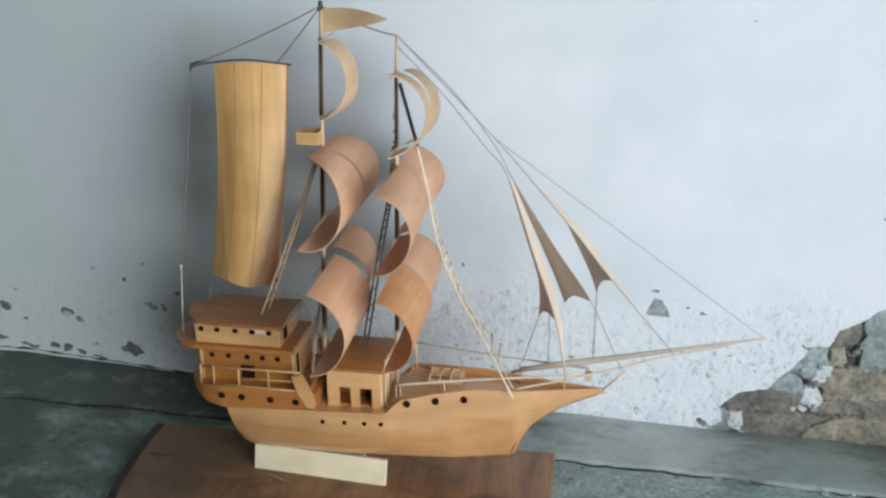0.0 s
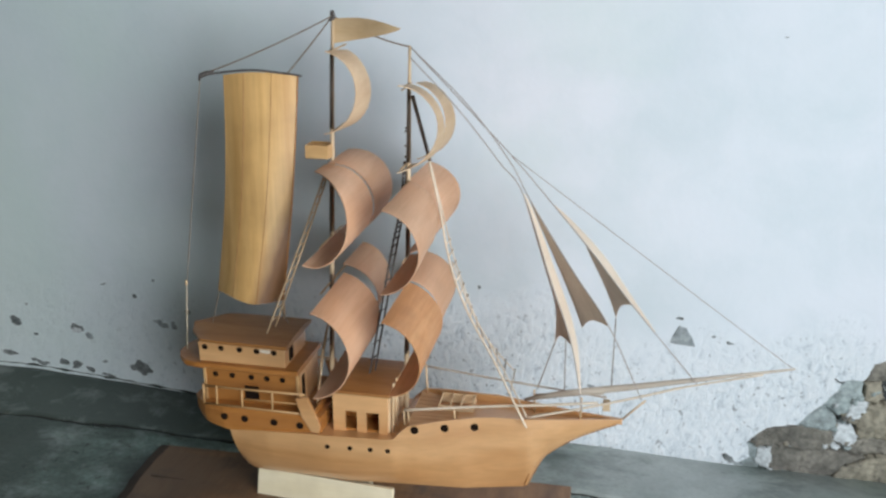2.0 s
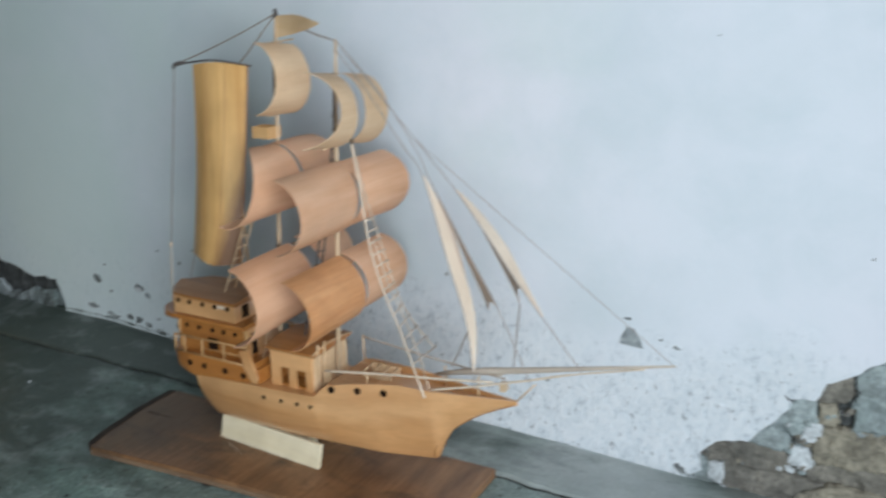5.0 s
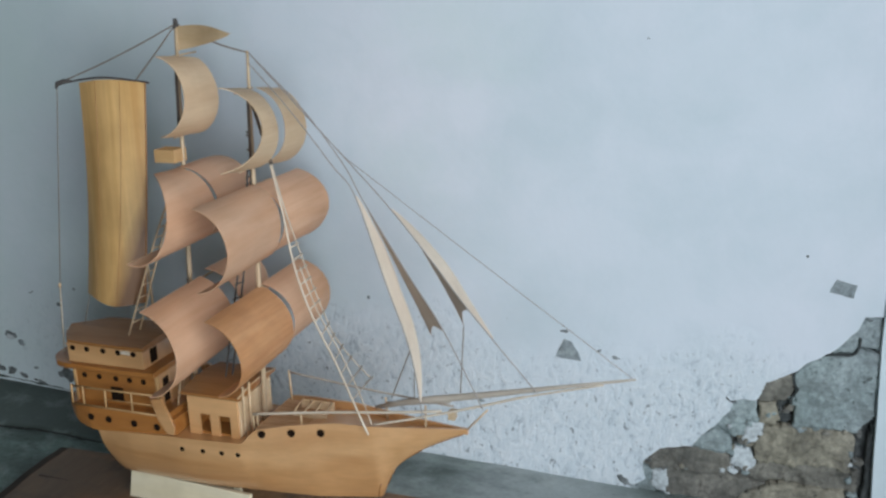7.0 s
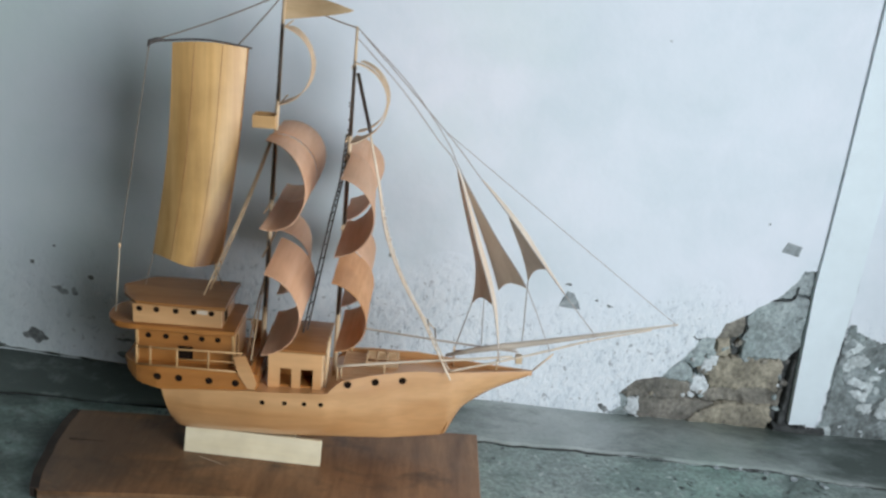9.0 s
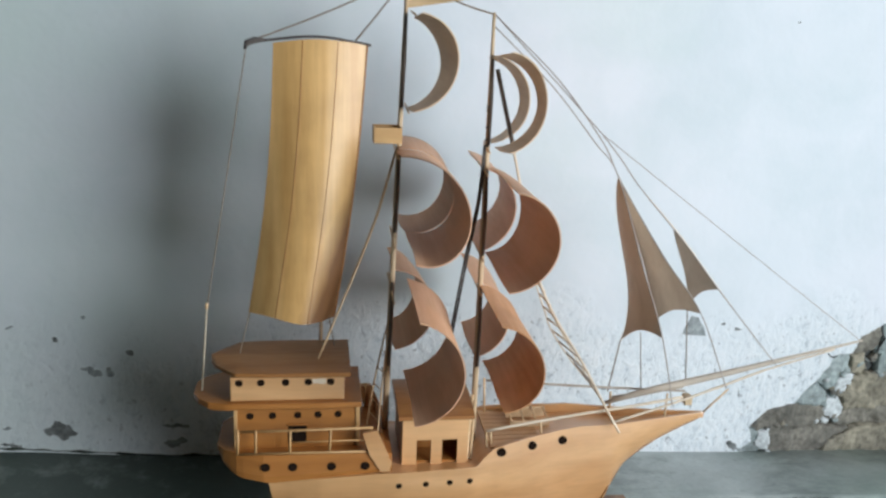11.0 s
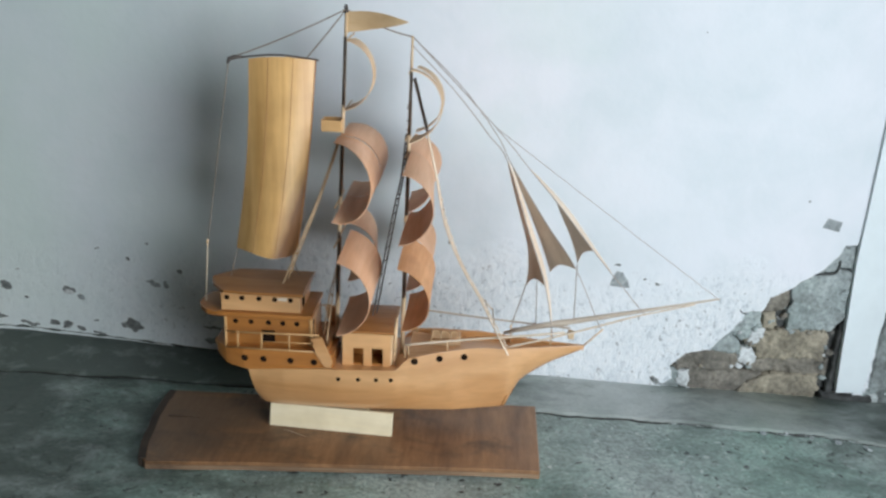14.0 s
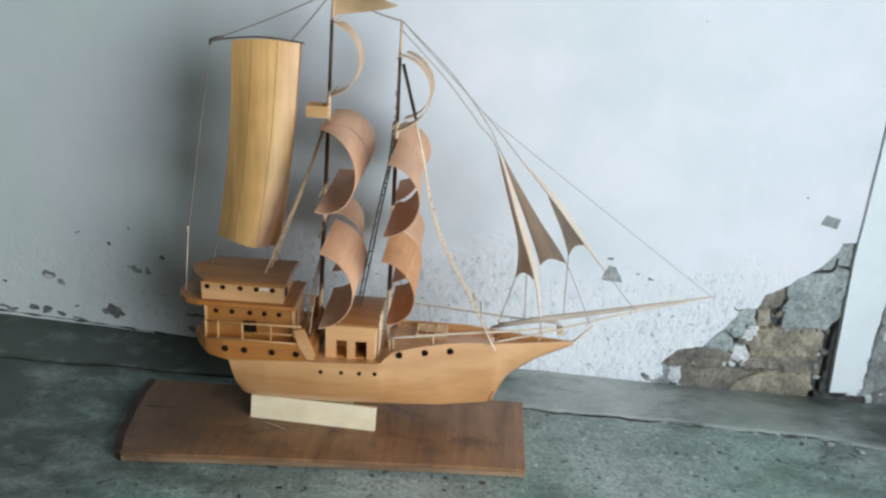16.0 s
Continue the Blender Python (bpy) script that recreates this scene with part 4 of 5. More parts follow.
# dark plate paints the shaded inside of the doorway
under(part("doorway", block(-0.264, -0.2612, C - 0.026, C - 0.012, 0.158, 0.192, 0), HOLE), house)
under(part("corner_strip", block(-0.2635, -0.2595, C - 0.0375, C - 0.033, 0.152, 0.2, 0.0004), RAIL), house)
# added panels in paler wood put the side light on this face into colour
for y0, y1, z0 in ((-0.0328, -0.026, 0.152), (-0.026, -0.012, 0.192), (-0.012, 0.036, 0.152)):
    under(part("front_panel", clean_block(-0.2618, -0.2598, C + y0, C + y1, z0, 0.1995), HULL, None, "front panel coloured paler for the side light"), house)
under(put("lower_roof", *loft(steps(-0.432, -0.258, 30), tab([(-0.432, 0.014), (-0.428, 0.024), (-0.415, 0.037), (-0.395, 0.044), (-0.30, 0.0475), (-0.258, 0.046)]),
                             tab([(-0.432, 0.200), (-0.41, 0.1975), (-0.38, 0.2), (-0.258, 0.2005)]), tab([(-0.432, 0.206), (-0.258, 0.2072)]), 0.0006), HOUSE, None, "overhanging lower roof with rounded end"), ship)
upper = under(part("upper_house", block(-0.392, -0.276, C - 0.039, C + 0.036, 0.2075, 0.2345), HULL, None, "upper stern house with a pale side"), ship)
for x in (-0.383, -0.361, -0.336, -0.313, -0.290):
    porthole(x, 0.2278, C - 0.039, 0.0043, upper)
under(part("worn_patch", prism(ragged([(-0.3085, 0.2262), (-0.309, 0.2312), (-0.2950, 0.2314), (-0.2947, 0.2260), (-0.3085, 0.2262)], random.Random(3), 0.08, 2)[:-1], "y", C - 0.0393, C - 0.0385), PALE_STICK, None, "bare pale worn patch"), upper)
under(part("edge_strip", block(-0.392, -0.276, C - 0.0408, C - 0.0385, 0.2318, 0.2346, 0.0005), HULL), upper)
# dark plate again for the shade within this doorway
under(part("doorway", block(-0.278, -0.2754, C - 0.024, C - 0.010, 0.211, 0.230, 0), HOLE), upper)
under(put("upper_roof", *loft(steps(-0.414, -0.270, 26), tab([(-0.414, 0.006), (-0.408, 0.020), (-0.388, 0.043), (-0.36, 0.046), (-0.270, 0.046)]),
                             tab([(-0.414, 0.2362), (-0.270, 0.2348)]), tab([(-0.414, 0.2402), (-0.270, 0.2402)]), 0.004), ROOF, None, "brown cambered upper roof"), ship)
# balcony rail of the stern gallery
rail = under(bar("gallery_rail", [(-0.386, C - 0.049, 0.178), (-0.33, C - 0.052, 0.1795), (-0.246, C - 0.054, 0.1815)], 0.0014, RAIL, None, 5, "pale stick handrail"), ship)
under(bar("lower_rail", [(-0.334, C - 0.052, 0.166), (-0.25, C - 0.054, 0.1675)], 0.0008, RAIL, None, 5), rail)
under(bar("foot_rail", [(-0.386, C - 0.0505, 0.1535), (-0.246, C - 0.055, 0.1545)], 0.0014, RAIL, None, 5), rail)
for x in (-0.385, -0.367, -0.332, -0.291, -0.249):
    under(bar("post", [(x, C - 0.0505 - 0.02 * (x + 0.385) * 1.2, 0.1525), (x + 0.0008, C - 0.0505 - 0.02 * (x + 0.385) * 1.2, 0.1805)], 0.0015, RAIL, None, 5), rail)
rail2 = under(bar("gallery_rail", [(-0.386, C + 0.049, 0.178), (-0.246, C + 0.054, 0.1815)], 0.0011, RAIL, None, 5, "pale stick handrail"), ship)
for x in (-0.367, -0.332, -0.291, -0.249):
    under(bar("post", [(x, C + 0.052, 0.1525), (x, C + 0.052, 0.1805)], 0.0011, RAIL, None, 5), rail2)

front = [(-0.214, 0.129), (-0.1985, 0.129), (-0.1985, 0.159), (-0.183, 0.159), (-0.183, 0.129), (-0.171, 0.129), (-0.171, 0.159), (-0.1545, 0.159), (-0.1545, 0.129), (-0.1432, 0.129), (-0.1432, 0.184), (-0.214, 0.184)]
cabin = under(part("deck_cabin", prism(front, "y", C - 0.043, C - 0.0395), HULL, None, "small deck cabin with two open doorways"), ship)
under(part("back_wall", clean_block(-0.2105, -0.1467, C + 0.0395, C + 0.043, 0.129, 0.184), HOUSE), cabin)
for x0, x1 in ((-0.214, -0.2105), (-0.1467, -0.1432)):
    under(part("end_wall", clean_block(x0, x1, C - 0.0395, C + 0.043, 0.129, 0.184), HOUSE), cabin)
under(part("inner_wall", clean_block(-0.2105, -0.1467, C - 0.010, C - 0.007, 0.129, 0.184), HOUSE), cabin)
under(part("cabin_floor", clean_block(-0.2105, -0.1467, C - 0.0395, C - 0.010, 0.130, 0.1325), HOUSE), cabin)
under(part("side_panel", block(-0.1432, -0.1412, C - 0.040, C + 0.040, 0.132, 0.180, 0.0004), STICK, None, "pale side panel"), cabin)
cab_roof = under(put("cabin_roof", *loft(steps(-0.219, -0.138, 8), lambda x: 0.049, lambda x: 0.1845, lambda x: 0.189, 0.006), ROOF, None, "brown cambered cabin roof"), ship)
under(bar("roof_edge", [(-0.1375, C - 0.048, 0.1885), (-0.1375, C - 0.02, 0.1935), (-0.1375, C + 0.02, 0.1935), (-0.1375, C + 0.048, 0.1885)], 0.0011, STICK, None, 5), cab_roof)
for y in (1.034, 1.049):
    under(bar("side_post", [(-0.1385, y, 0.131), (-0.1365, y, 0.200)], 0.0017, STICK, None, 6), cabin)

# foredeck fittings
hatch = under(part("hatch_grating", block(-0.088, -0.042, 1.068, 1.0705, 0.1495, 0.157, 0.0004), STICK, None, "pale stick hatch grating"), ship)
under(part("coaming", block(-0.088, -0.042, 1.092, 1.0945, 0.1495, 0.162, 0.0004), STICK), hatch)
for x in (-0.086, -0.072, -0.058, -0.044):
    under(bar("bar", [(x, 1.068, 0.157), (x, 1.094, 0.162)], 0.0011, STICK, None, 5), hatch)
near_rail = under(bar("fore_rail", curved([(-0.123, 1.030, 0.1665), (-0.03, 1.043, 0.1745), (0.05, 1.053, 0.180), (0.112, 1.064, 0.184)]), 0.0019, PALE_STICK, None, 6, "pale stick handrail"), ship)
for x, y, z in ((-0.122, 1.0285, 0.147), (-0.060, 1.036, 0.158), (-0.117, 1.0295, 0.151)):
    under(bar("post", [(x, y, z), (x - 0.001, y + 0.002, 0.167 + 0.06 * (x + 0.122))], 0.0012, STICK, None, 5), near_rail)
far_rail = under(bar("fore_rail", curved([(-0.110, 1.108, 0.190), (0.0, 1.094, 0.1865), (0.122, 1.080, 0.184)]), 0.0014, SPAR, None, 6, "grey stick handrail"), ship)
under(bar("post", [(-0.110, 1.108, 0.150), (-0.112, 1.109, 0.192)], 0.0014, STICK, None, 5), far_rail)
sprit = under(put("bowsprit", *tube([(0.022, 1.078, 0.1715), (0.06, 1.077, 0.183), (0.10, 1.076, 0.1925), (0.16, 1.076, 0.2055), (0.24, 1.077, 0.2235), (0.335, 1.079, 0.2445)],
                                  [0.0022, 0.0042, 0.0050, 0.0042, 0.0028, 0.0013], 8, 0.8), SPAR, None, "long greyish bowsprit spar", True), ship)
under(bar("jib_boom", curved([(0.028, 1.052, 0.161), (0.09, 1.058, 0.1765), (0.16, 1.066, 0.196), (0.215, 1.072, 0.2125), (0.30, 1.077, 0.2345)]), [0.0016] * 18 + [0.0012] * 7, PALE_STICK, None, 6, "pale stick along the bowsprit"), sprit)
under(bar("jib_boom", [(0.034, 1.088, 0.1735), (0.08, 1.084, 0.182), (0.118, 1.079, 0.190)], 0.0022, SPAR, None, 6, "grey stick along the bowsprit"), sprit)
under(bar("bobstay", [(0.139, C, 0.1575), (0.168, C - 0.004, 0.192)], 0.0012, STICK, None, 5), sprit)
under(part("chock", block(0.118, 0.127, 1.068, 1.080, 0.171, 0.182, 0.001), MAST), sprit)
under(bar("post", [(0.034, 1.085, 0.150), (0.033, 1.084, 0.183)], 0.0014, STICK, None, 5), sprit)
under(bar("post", [(0.092, 1.062, 0.152), (0.0925, 1.062, 0.190)], 0.0012, STICK, None, 5), sprit)

# masts
main_at = lambda z: Vector((-0.2305, 1.069, 0.13)).lerp(Vector((-0.2160, 1.090, 0.636)), (z - 0.13) / 0.506)
fore_at = lambda z: Vector((-0.1300, 1.070, 0.13)).lerp(Vector((-0.1262, 1.095, 0.602)), (z - 0.13) / 0.472)
mainmast = under(bar("mainmast", [main_at(z) for z in (0.131, 0.3, 0.45, 0.55, 0.636)], [0.0034, 0.0032, 0.0028, 0.0024, 0.0020], MAST, None, 8, "thin pale main mast"), ship)
foremast = under(bar("foremast", [fore_at(z) for z in (0.131, 0.3, 0.45, 0.55, 0.602)], [0.0034, 0.0032, 0.0028, 0.0022, 0.0016], MAST, None, 8, "thin pale fore mast"), ship)
nest = under(part("crows_nest", block(-0.248, -0.2465, 1.064, 1.090, 0.471, 0.487, 0.0003), NEST, None, "small open wooden lookout box"), ship)
for b in ((-0.2465, -0.2195, 1.064, 1.0655), (-0.2465, -0.2195, 1.0885, 1.090)):
    under(part("side", block(*b, 0.471, 0.487, 0.0003), NEST), nest)
under(part("side", block(-0.2210, -0.2195, 1.0655, 1.0885, 0.471, 0.487, 0.0003), NEST), nest)
under(part("bottom", block(-0.2465, -0.2210, 1.0655, 1.0885, 0.471, 0.4725, 0.0002), NEST), nest)


def square_sail(xt, zt, xb, zb, deep, y0, y1, mat, label, lift=0.0, flare=0.0, narrow=0.0, gap=0.0, hollow=0.0):
    """A curled veneer sail: an arc from its top edge to its foot, bellied forward, between two sides."""
    chord = math.hypot(zt - zb, xt - xb)
    r = (chord * chord / 4 + deep * deep) / (2 * deep)
    reach = math.asin(min(1, chord / 2 / r))
    if deep > r:
        reach = math.pi - reach

    def place(u, v):
        a = reach * (1 - 2 * v)
        x = (xt + xb) / 2 + (xt - xb) / 2 * (1 - 2 * v) + (r * math.cos(a) - r * math.cos(reach)) * (1 + flare * u)
        z = (zt + zb) / 2 + (zt - zb) / 2 * math.sin(a) / max(0.2, math.sin(reach)) if deep <= r else (zt + zb) / 2 + r * math.sin(a)
        w = noise.noise((u * 1.5 + zt * 40, v * 2.0, y0 * 30)) * 0.0022
        return (x + w, y0 + (y1 - y0) * u + (narrow * (1 - v) ** 2.6 + hollow * math.sin(math.pi * v)) * (1 - u) - gap * math.sin(math.pi * v) * u + 0.004 * math.sin(math.pi * v) * (1 if y1 > 1.15 else -1), z + lift * u + w)
    return under(sheet("sail", place, 10, 26, 0.0011, mat, None, label), ship)


NEAR, FAR = "curled pale veneer square sail", "curled pale veneer square sail"
square_sail(-0.224, 0.464, -0.214, 0.379, 0.055, 0.948, 1.066, VENEER, NEAR, 0.000, 0.0, 0.078, 0.004)
square_sail(-0.222, 0.465, -0.215, 0.378, 0.055, 1.0685, 1.150, VENEER, FAR, 0.000)
square_sail(-0.209, 0.321, -0.211, 0.214, 0.046, 0.951, 1.076, VENEER, NEAR, 0.004)
square_sail(-0.220, 0.325, -0.218, 0.232, 0.044, 1.104, 1.200, VENEER, FAR, 0.000, -0.22)
square_sail(-0.124, 0.446, -0.126, 0.352, 0.042, 0.947, 1.080, VENEER, NEAR, 0.000, -0.14)
square_sail(-0.128, 0.444, -0.130, 0.352, 0.037, 1.086, 1.202, VENEER, FAR, -0.002, 0.12)
square_sail(-0.129, 0.314, -0.122, 0.223, 0.041, 0.957, 1.082, VENEER_RED, "curled reddish veneer square sail", 0.002)
square_sail(-0.132, 0.316, -0.128, 0.226, 0.040, 1.092, 1.197, VENEER, FAR, 0.002)
square_sail(-0.206, 0.600, -0.211, 0.508, 0.037, 1.030, 1.110, PALE, "small curled pale veneer topsail", -0.006, -0.16)
square_sail(-0.122, 0.566, -0.121, 0.473, 0.041, 1.004, 1.079, PALE, "small curled pale veneer topsail", -0.006, 0.0, 0.012, 0.004, 0.032)
square_sail(-0.119, 0.560, -0.120, 0.468, 0.037, 1.098, 1.150, PALE, "small curled pale veneer topsail", -0.006)
for x, z, y0, y1 in ((-0.224, 0.459, 1.045, 1.12), (-0.226, 0.368, 1.04, 1.12), (-0.226, 0.311, 1.035, 1.13), (-0.130, 0.440, 1.062, 1.13),
                     (-0.130, 0.348, 1.060, 1.12), (-0.131, 0.311, 1.058, 1.12), (-0.127, 0.556, 1.060, 1.10), (-0.130, 0.464, 1.060, 1.10), (-0.210, 0.597, 1.060, 1.115), (-0.214, 0.503, 1.060, 1.115)):
    under(bar("yard", [(x, y0, z), (x + 0.001, y1, z + 0.003)], 0.0012, STICK, None, 5, "thin stick yard"), ship)


for at, spans, mast in ((main_at, ((0.506, 0.598), (0.376, 0.461), (0.228, 0.322)), mainmast), (fore_at, ((0.468, 0.560), (0.350, 0.442), (0.224, 0.314)), foremast)):
    for z0, z1 in spans:
        under(bar("bowing_stick", [at(z0) + Vector((0, -0.0046, 0)), at((z0 + z1) / 2) + Vector((0.0004, -0.0050, 0)), at(z1) + Vector((0, -0.0046, 0))], [0.0018, 0.0021, 0.0018], DARK_STICK, None, 6, "dark stick that holds a sail bent"), mast)
for z in (0.467, 0.473, 0.486, 0.503, 0.507):
    under(bar("notch", [fore_at(z) + Vector((-0.0038, -0.005, 0.0016)), fore_at(z) + Vector((0.0, -0.005, 0))], 0.0011, DARK_STICK, None, 4), foremast)


def mizzen(u, v):
    """The tall aft sail of bamboo strips, its sides hollow, its lower fore side rolled back."""
    top = Vector((-0.346 + 0.091 * u, 1.068 + 0.006 * u - 0.010 * math.sin(math.pi * u), 0.566 + 0.005 * math.sin(math.pi * u)))
    foot = Vector((-0.374 + 0.088 * u, 1.064 - 0.020 * math.sin(math.pi * min(1, u * 0.9)) - 0.006 * u, 0.293 + 0.0015 * math.sin(7 * u)))
    p = top.lerp(foot, v)
    p.x += 0.006 * math.sin(math.pi * v) * (1 - u) + 0.004 * math.sin(math.pi * v) * u
    p.z -= 0.007 * u * v
    roll = max(0, u - 0.62) / 0.38 * v ** 1.4
    p.y += 0.013 * roll ** 1.3
    return p


miz = under(sheet("aft_sail", mizzen, 24, 30, 0.0016, BAMBOO, None, "tall golden bamboo aft sail"), ship)
for u in (0.31, 0.68):
    under(bar("strip_joint", [Vector(mizzen(u, i / 12)) - Vector((0, 0.0008, 0)) for i in range(13)], 0.0005, ROOF, None, 4), miz)
under(bar("edge_strip", [Vector(mizzen(0.985, i / 14)) + Vector((0.0008, -0.0004, 0)) for i in range(15)], 0.0010, ROOF, None, 5), miz)

gaff = under(bar("gaff", curved([(-0.371, 1.057, 0.5635), (-0.356, 1.062, 0.568), (-0.305, 1.060, 0.5735), (-0.262, 1.073, 0.568), (-0.252, 1.076, 0.566)]), 0.0013, KNOT, None, 6, "dark bent gaff"), ship)
under(bar("knot", [(-0.372, 1.056, 0.560), (-0.370, 1.057, 0.566), (-0.362, 1.060, 0.569), (-0.354, 1.062, 0.569)], [0.0014, 0.0030, 0.0028, 0.0014], KNOT, None, 7, "dark wound knot"), gaff)
under(bar("mizzenmast", [(-0.300, 1.096, 0.247), (-0.298, 1.086, 0.568)], 0.0019, MAST, None, 6, "thin stick behind the aft sail"), ship)


def line(a, b, sag=0.002, r=0.0007, mat=ROPE, label="", name="rigging_line", n=10):
    return under(bar(name, sagging(a, b, sag, n), r, mat, None, 5, label), ship)


MAST_TOP, FORE_TOP, JOIN, TIP = (-0.216, 1.090, 0.634), (-0.125, 1.095, 0.600), (-0.006, 1.100, 0.478), (0.331, 1.079, 0.2455)
line((-0.366, 1.060, 0.568), MAST_TOP, 0.003, 0.0009)
line((-0.268, 1.072, 0.569), MAST_TOP, 0.001, 0.0009)
line(MAST_TOP, FORE_TOP, 0.004, 0.0010)
line((-0.371, 1.057, 0.562), (-0.415, 1.061, 0.305), 0.0, 0.0006, ROPE)
line((-0.416, 1.061, 0.302), (-0.424, 1.060, 0.207), 0.0, 0.0010, ROPE_PALE, "pale twine with a knot")
line((-0.373, 1.066, 0.294), (-0.384, 1.060, 0.249), 0.0, 0.0006)
line((-0.292, 1.050, 0.293), (-0.286, 1.075, 0.250), 0.0, 0.0006)
under(bar("knot", [MAST_TOP, (-0.2165, 1.090, 0.640)], [0.0032, 0.0022], KNOT, None, 7, "dark twine knot"), mainmast)
under(bar("knot", [(-0.2185, 1.0895, 0.628), (-0.214, 1.0905, 0.634)], [0.0026, 0.0030], KNOT, None, 7, "dark twine knot"), mainmast)
under(bar("knot", [(-0.4165, 1.061, 0.298), (-0.416, 1.061, 0.304)], [0.0017, 0.0017], STICK, None, 6, "pale knot"), ship)
flag = lambda u, v: (-0.2150 + 0.086 * u, 1.090 - 0.022 * u + 0.003 * math.sin(5 * u), 0.631 - 0.008 * u - (0.0275 * (1 - u) ** 0.8 + 0.0004) * v + 0.005 * math.sin(math.pi * u) * (1 - v))
under(sheet("pennant", flag, 14, 4, 0.0007, PENNANT, None, "pale triangular wooden pennant"), ship)


def ladder(left, right, rungs, r, mat, name, label, extend=0.0, far=1.0, rung_mat=None, bare=0):
    """Two side ropes or sticks with rungs tied across."""
    lo, hi = curved(left, 8), curved(right, 8)
    base = under(bar(name, lo, r, mat, None, 5, label), ship)
    under(bar("side", hi, r * far, mat, None, 5), base)
    n = len(lo) - 1
    for k in range(1 + bare, rungs):
        s = k / rungs * n
        i, f = int(s), s - int(s)
        a, b = lo[i].lerp(lo[min(i + 1, n)], f), hi[i].lerp(hi[min(i + 1, n)], f)
        d = (b - a) * extend
        under(bar("rung", [a - d, b + d + Vector((0, 0, 0.006)) * abs(extend)], r * 0.7, rung_mat or mat, None, 4), base)
    return base


NEAR_RAIL = [(-0.1015, 1.084, 0.470), (-0.0880, 1.080, 0.414), (-0.0730, 1.073, 0.345), (-0.049, 1.064, 0.288), (-0.016, 1.052, 0.236), (0.012, 1.041, 0.186), (0.029, 1.034, 0.157)]
MID_RAIL = [(-0.0730, 1.085, 0.345), (-0.049, 1.080, 0.288), (-0.018, 1.075, 0.235), (0.010, 1.062, 0.190), (0.027, 1.050, 0.163)]
FAR_RAIL = [(-0.1010, 1.0865, 0.470), (-0.0870, 1.0855, 0.414), (-0.0730, 1.098, 0.345), (-0.0500, 1.098, 0.280), (-0.0385, 1.098, 0.253), (-0.0182, 1.101, 0.2235), (0.0058, 1.108, 0.1935)]
fore_shroud = under(bar("fore_shroud", curved(NEAR_RAIL), 0.0014, PALE_STICK, None, 6, "pale stick ladder with rungs tied across"), ship)
under(bar("side", curved(MID_RAIL), 0.0009, PALE_STICK, None, 5), fore_shroud)
under(bar("side", curved(FAR_RAIL), 0.0009, PALE_STICK, None, 5), fore_shroud)


def rail_at(rail, z):
    """The point of a rail that leans forward, at a height."""
    for a, b in zip(rail, rail[1:]):
        if b[2] <= z <= a[2]:
            return Vector(a).lerp(Vector(b), (a[2] - z) / (a[2] - b[2]))


for k in range(13):
    near, far = rail_at(NEAR_RAIL, 0.1955 + 0.0146 * k), rail_at(FAR_RAIL, 0.1945 + 0.0146 * k)
    over = (far - near).normalized() * 0.0022
    under(bar("rung", [near - over, far + over * 1.6 + Vector((0, 0, 0.0015))], [0.0009, 0.0012], SPAR if k < 4 else PALE_STICK, None, 5), fore_shroud)
under(bar("topmast_shroud", [(-0.1215, 1.086, 0.546), (-0.1010, 1.086, 0.470)], 0.0023, DARK_STICK, None, 6, "flat dark stick"), ship)
ladder([(-0.1315, 1.083, 0.468), (-0.1365, 1.078, 0.410), (-0.1475, 1.072, 0.352), (-0.1735, 1.056, 0.199)],
       [(-0.1290, 1.087, 0.468), (-0.1335, 1.083, 0.410), (-0.1435, 1.079, 0.352), (-0.1690, 1.065, 0.199)], 24, 0.0012, KNOT, "back_shroud", "dark stick rope ladder", 0.35)
ladder([tuple(main_at(0.285)), (-0.2345, 1.056, 0.215), (-0.2400, 1.042, 0.156)], [tuple(main_at(0.285) + Vector((0, 0.004, 0))), (-0.2410, 1.072, 0.215), (-0.2500, 1.072, 0.156)], 7, 0.0010, STICK, "back_shroud", "pale stick rope ladder", 0.05)
ladder([(-0.2240, 1.078, 0.462), (-0.2510, 1.052, 0.379), (-0.3030, 1.044, 0.248)],
       [(-0.2230, 1.088, 0.462), (-0.2495, 1.066, 0.379), (-0.2990, 1.062, 0.249)], 16, 0.0012, STICK, "main_shroud", "pale stick rope ladder", 0.06)

# stays and jibs
H1, L1, M1, F1 = (0.012, 1.070, 0.440), (0.053, 1.122, 0.232), (0.077, 1.058, 0.260), (0.094, 1.048, 0.180)
H2, L2, R1, F2 = (0.019, 1.078, 0.432), (0.087, 1.106, 0.263), (0.119, 1.059, 0.288), (0.163, 1.062, 0.195)
H3, L3, R2, F3 = (0.047, 1.090, 0.422), (0.127, 1.112, 0.277), (0.144, 1.075, 0.311), (0.226, 1.071, 0.218)
JOIN = (-0.006, 1.084, 0.483)
RIB1 = curved([(-0.127, 1.094, 0.590), (-0.065, 1.079, 0.532), (-0.016, 1.072, 0.475), H1, (0.048, 1.063, 0.340), M1, F1], 8)
RIB2 = curved([FORE_TOP, (-0.055, 1.086, 0.536), (-0.004, 1.080, 0.473), H2, (0.072, 1.070, 0.352), R1, F2], 8)
RIB3 = curved([FORE_TOP, JOIN, H3, (0.098, 1.081, 0.366), R2, F3], 8)
for pts, r, mat in ((RIB1, 0.0007, ROPE_GREY), (RIB2, 0.0007, ROPE_GREY), (RIB3, 0.0007, ROPE_GREY)):
    under(bar("jib_stay", pts, r, mat, None, 5, "pale bent stay"), ship)
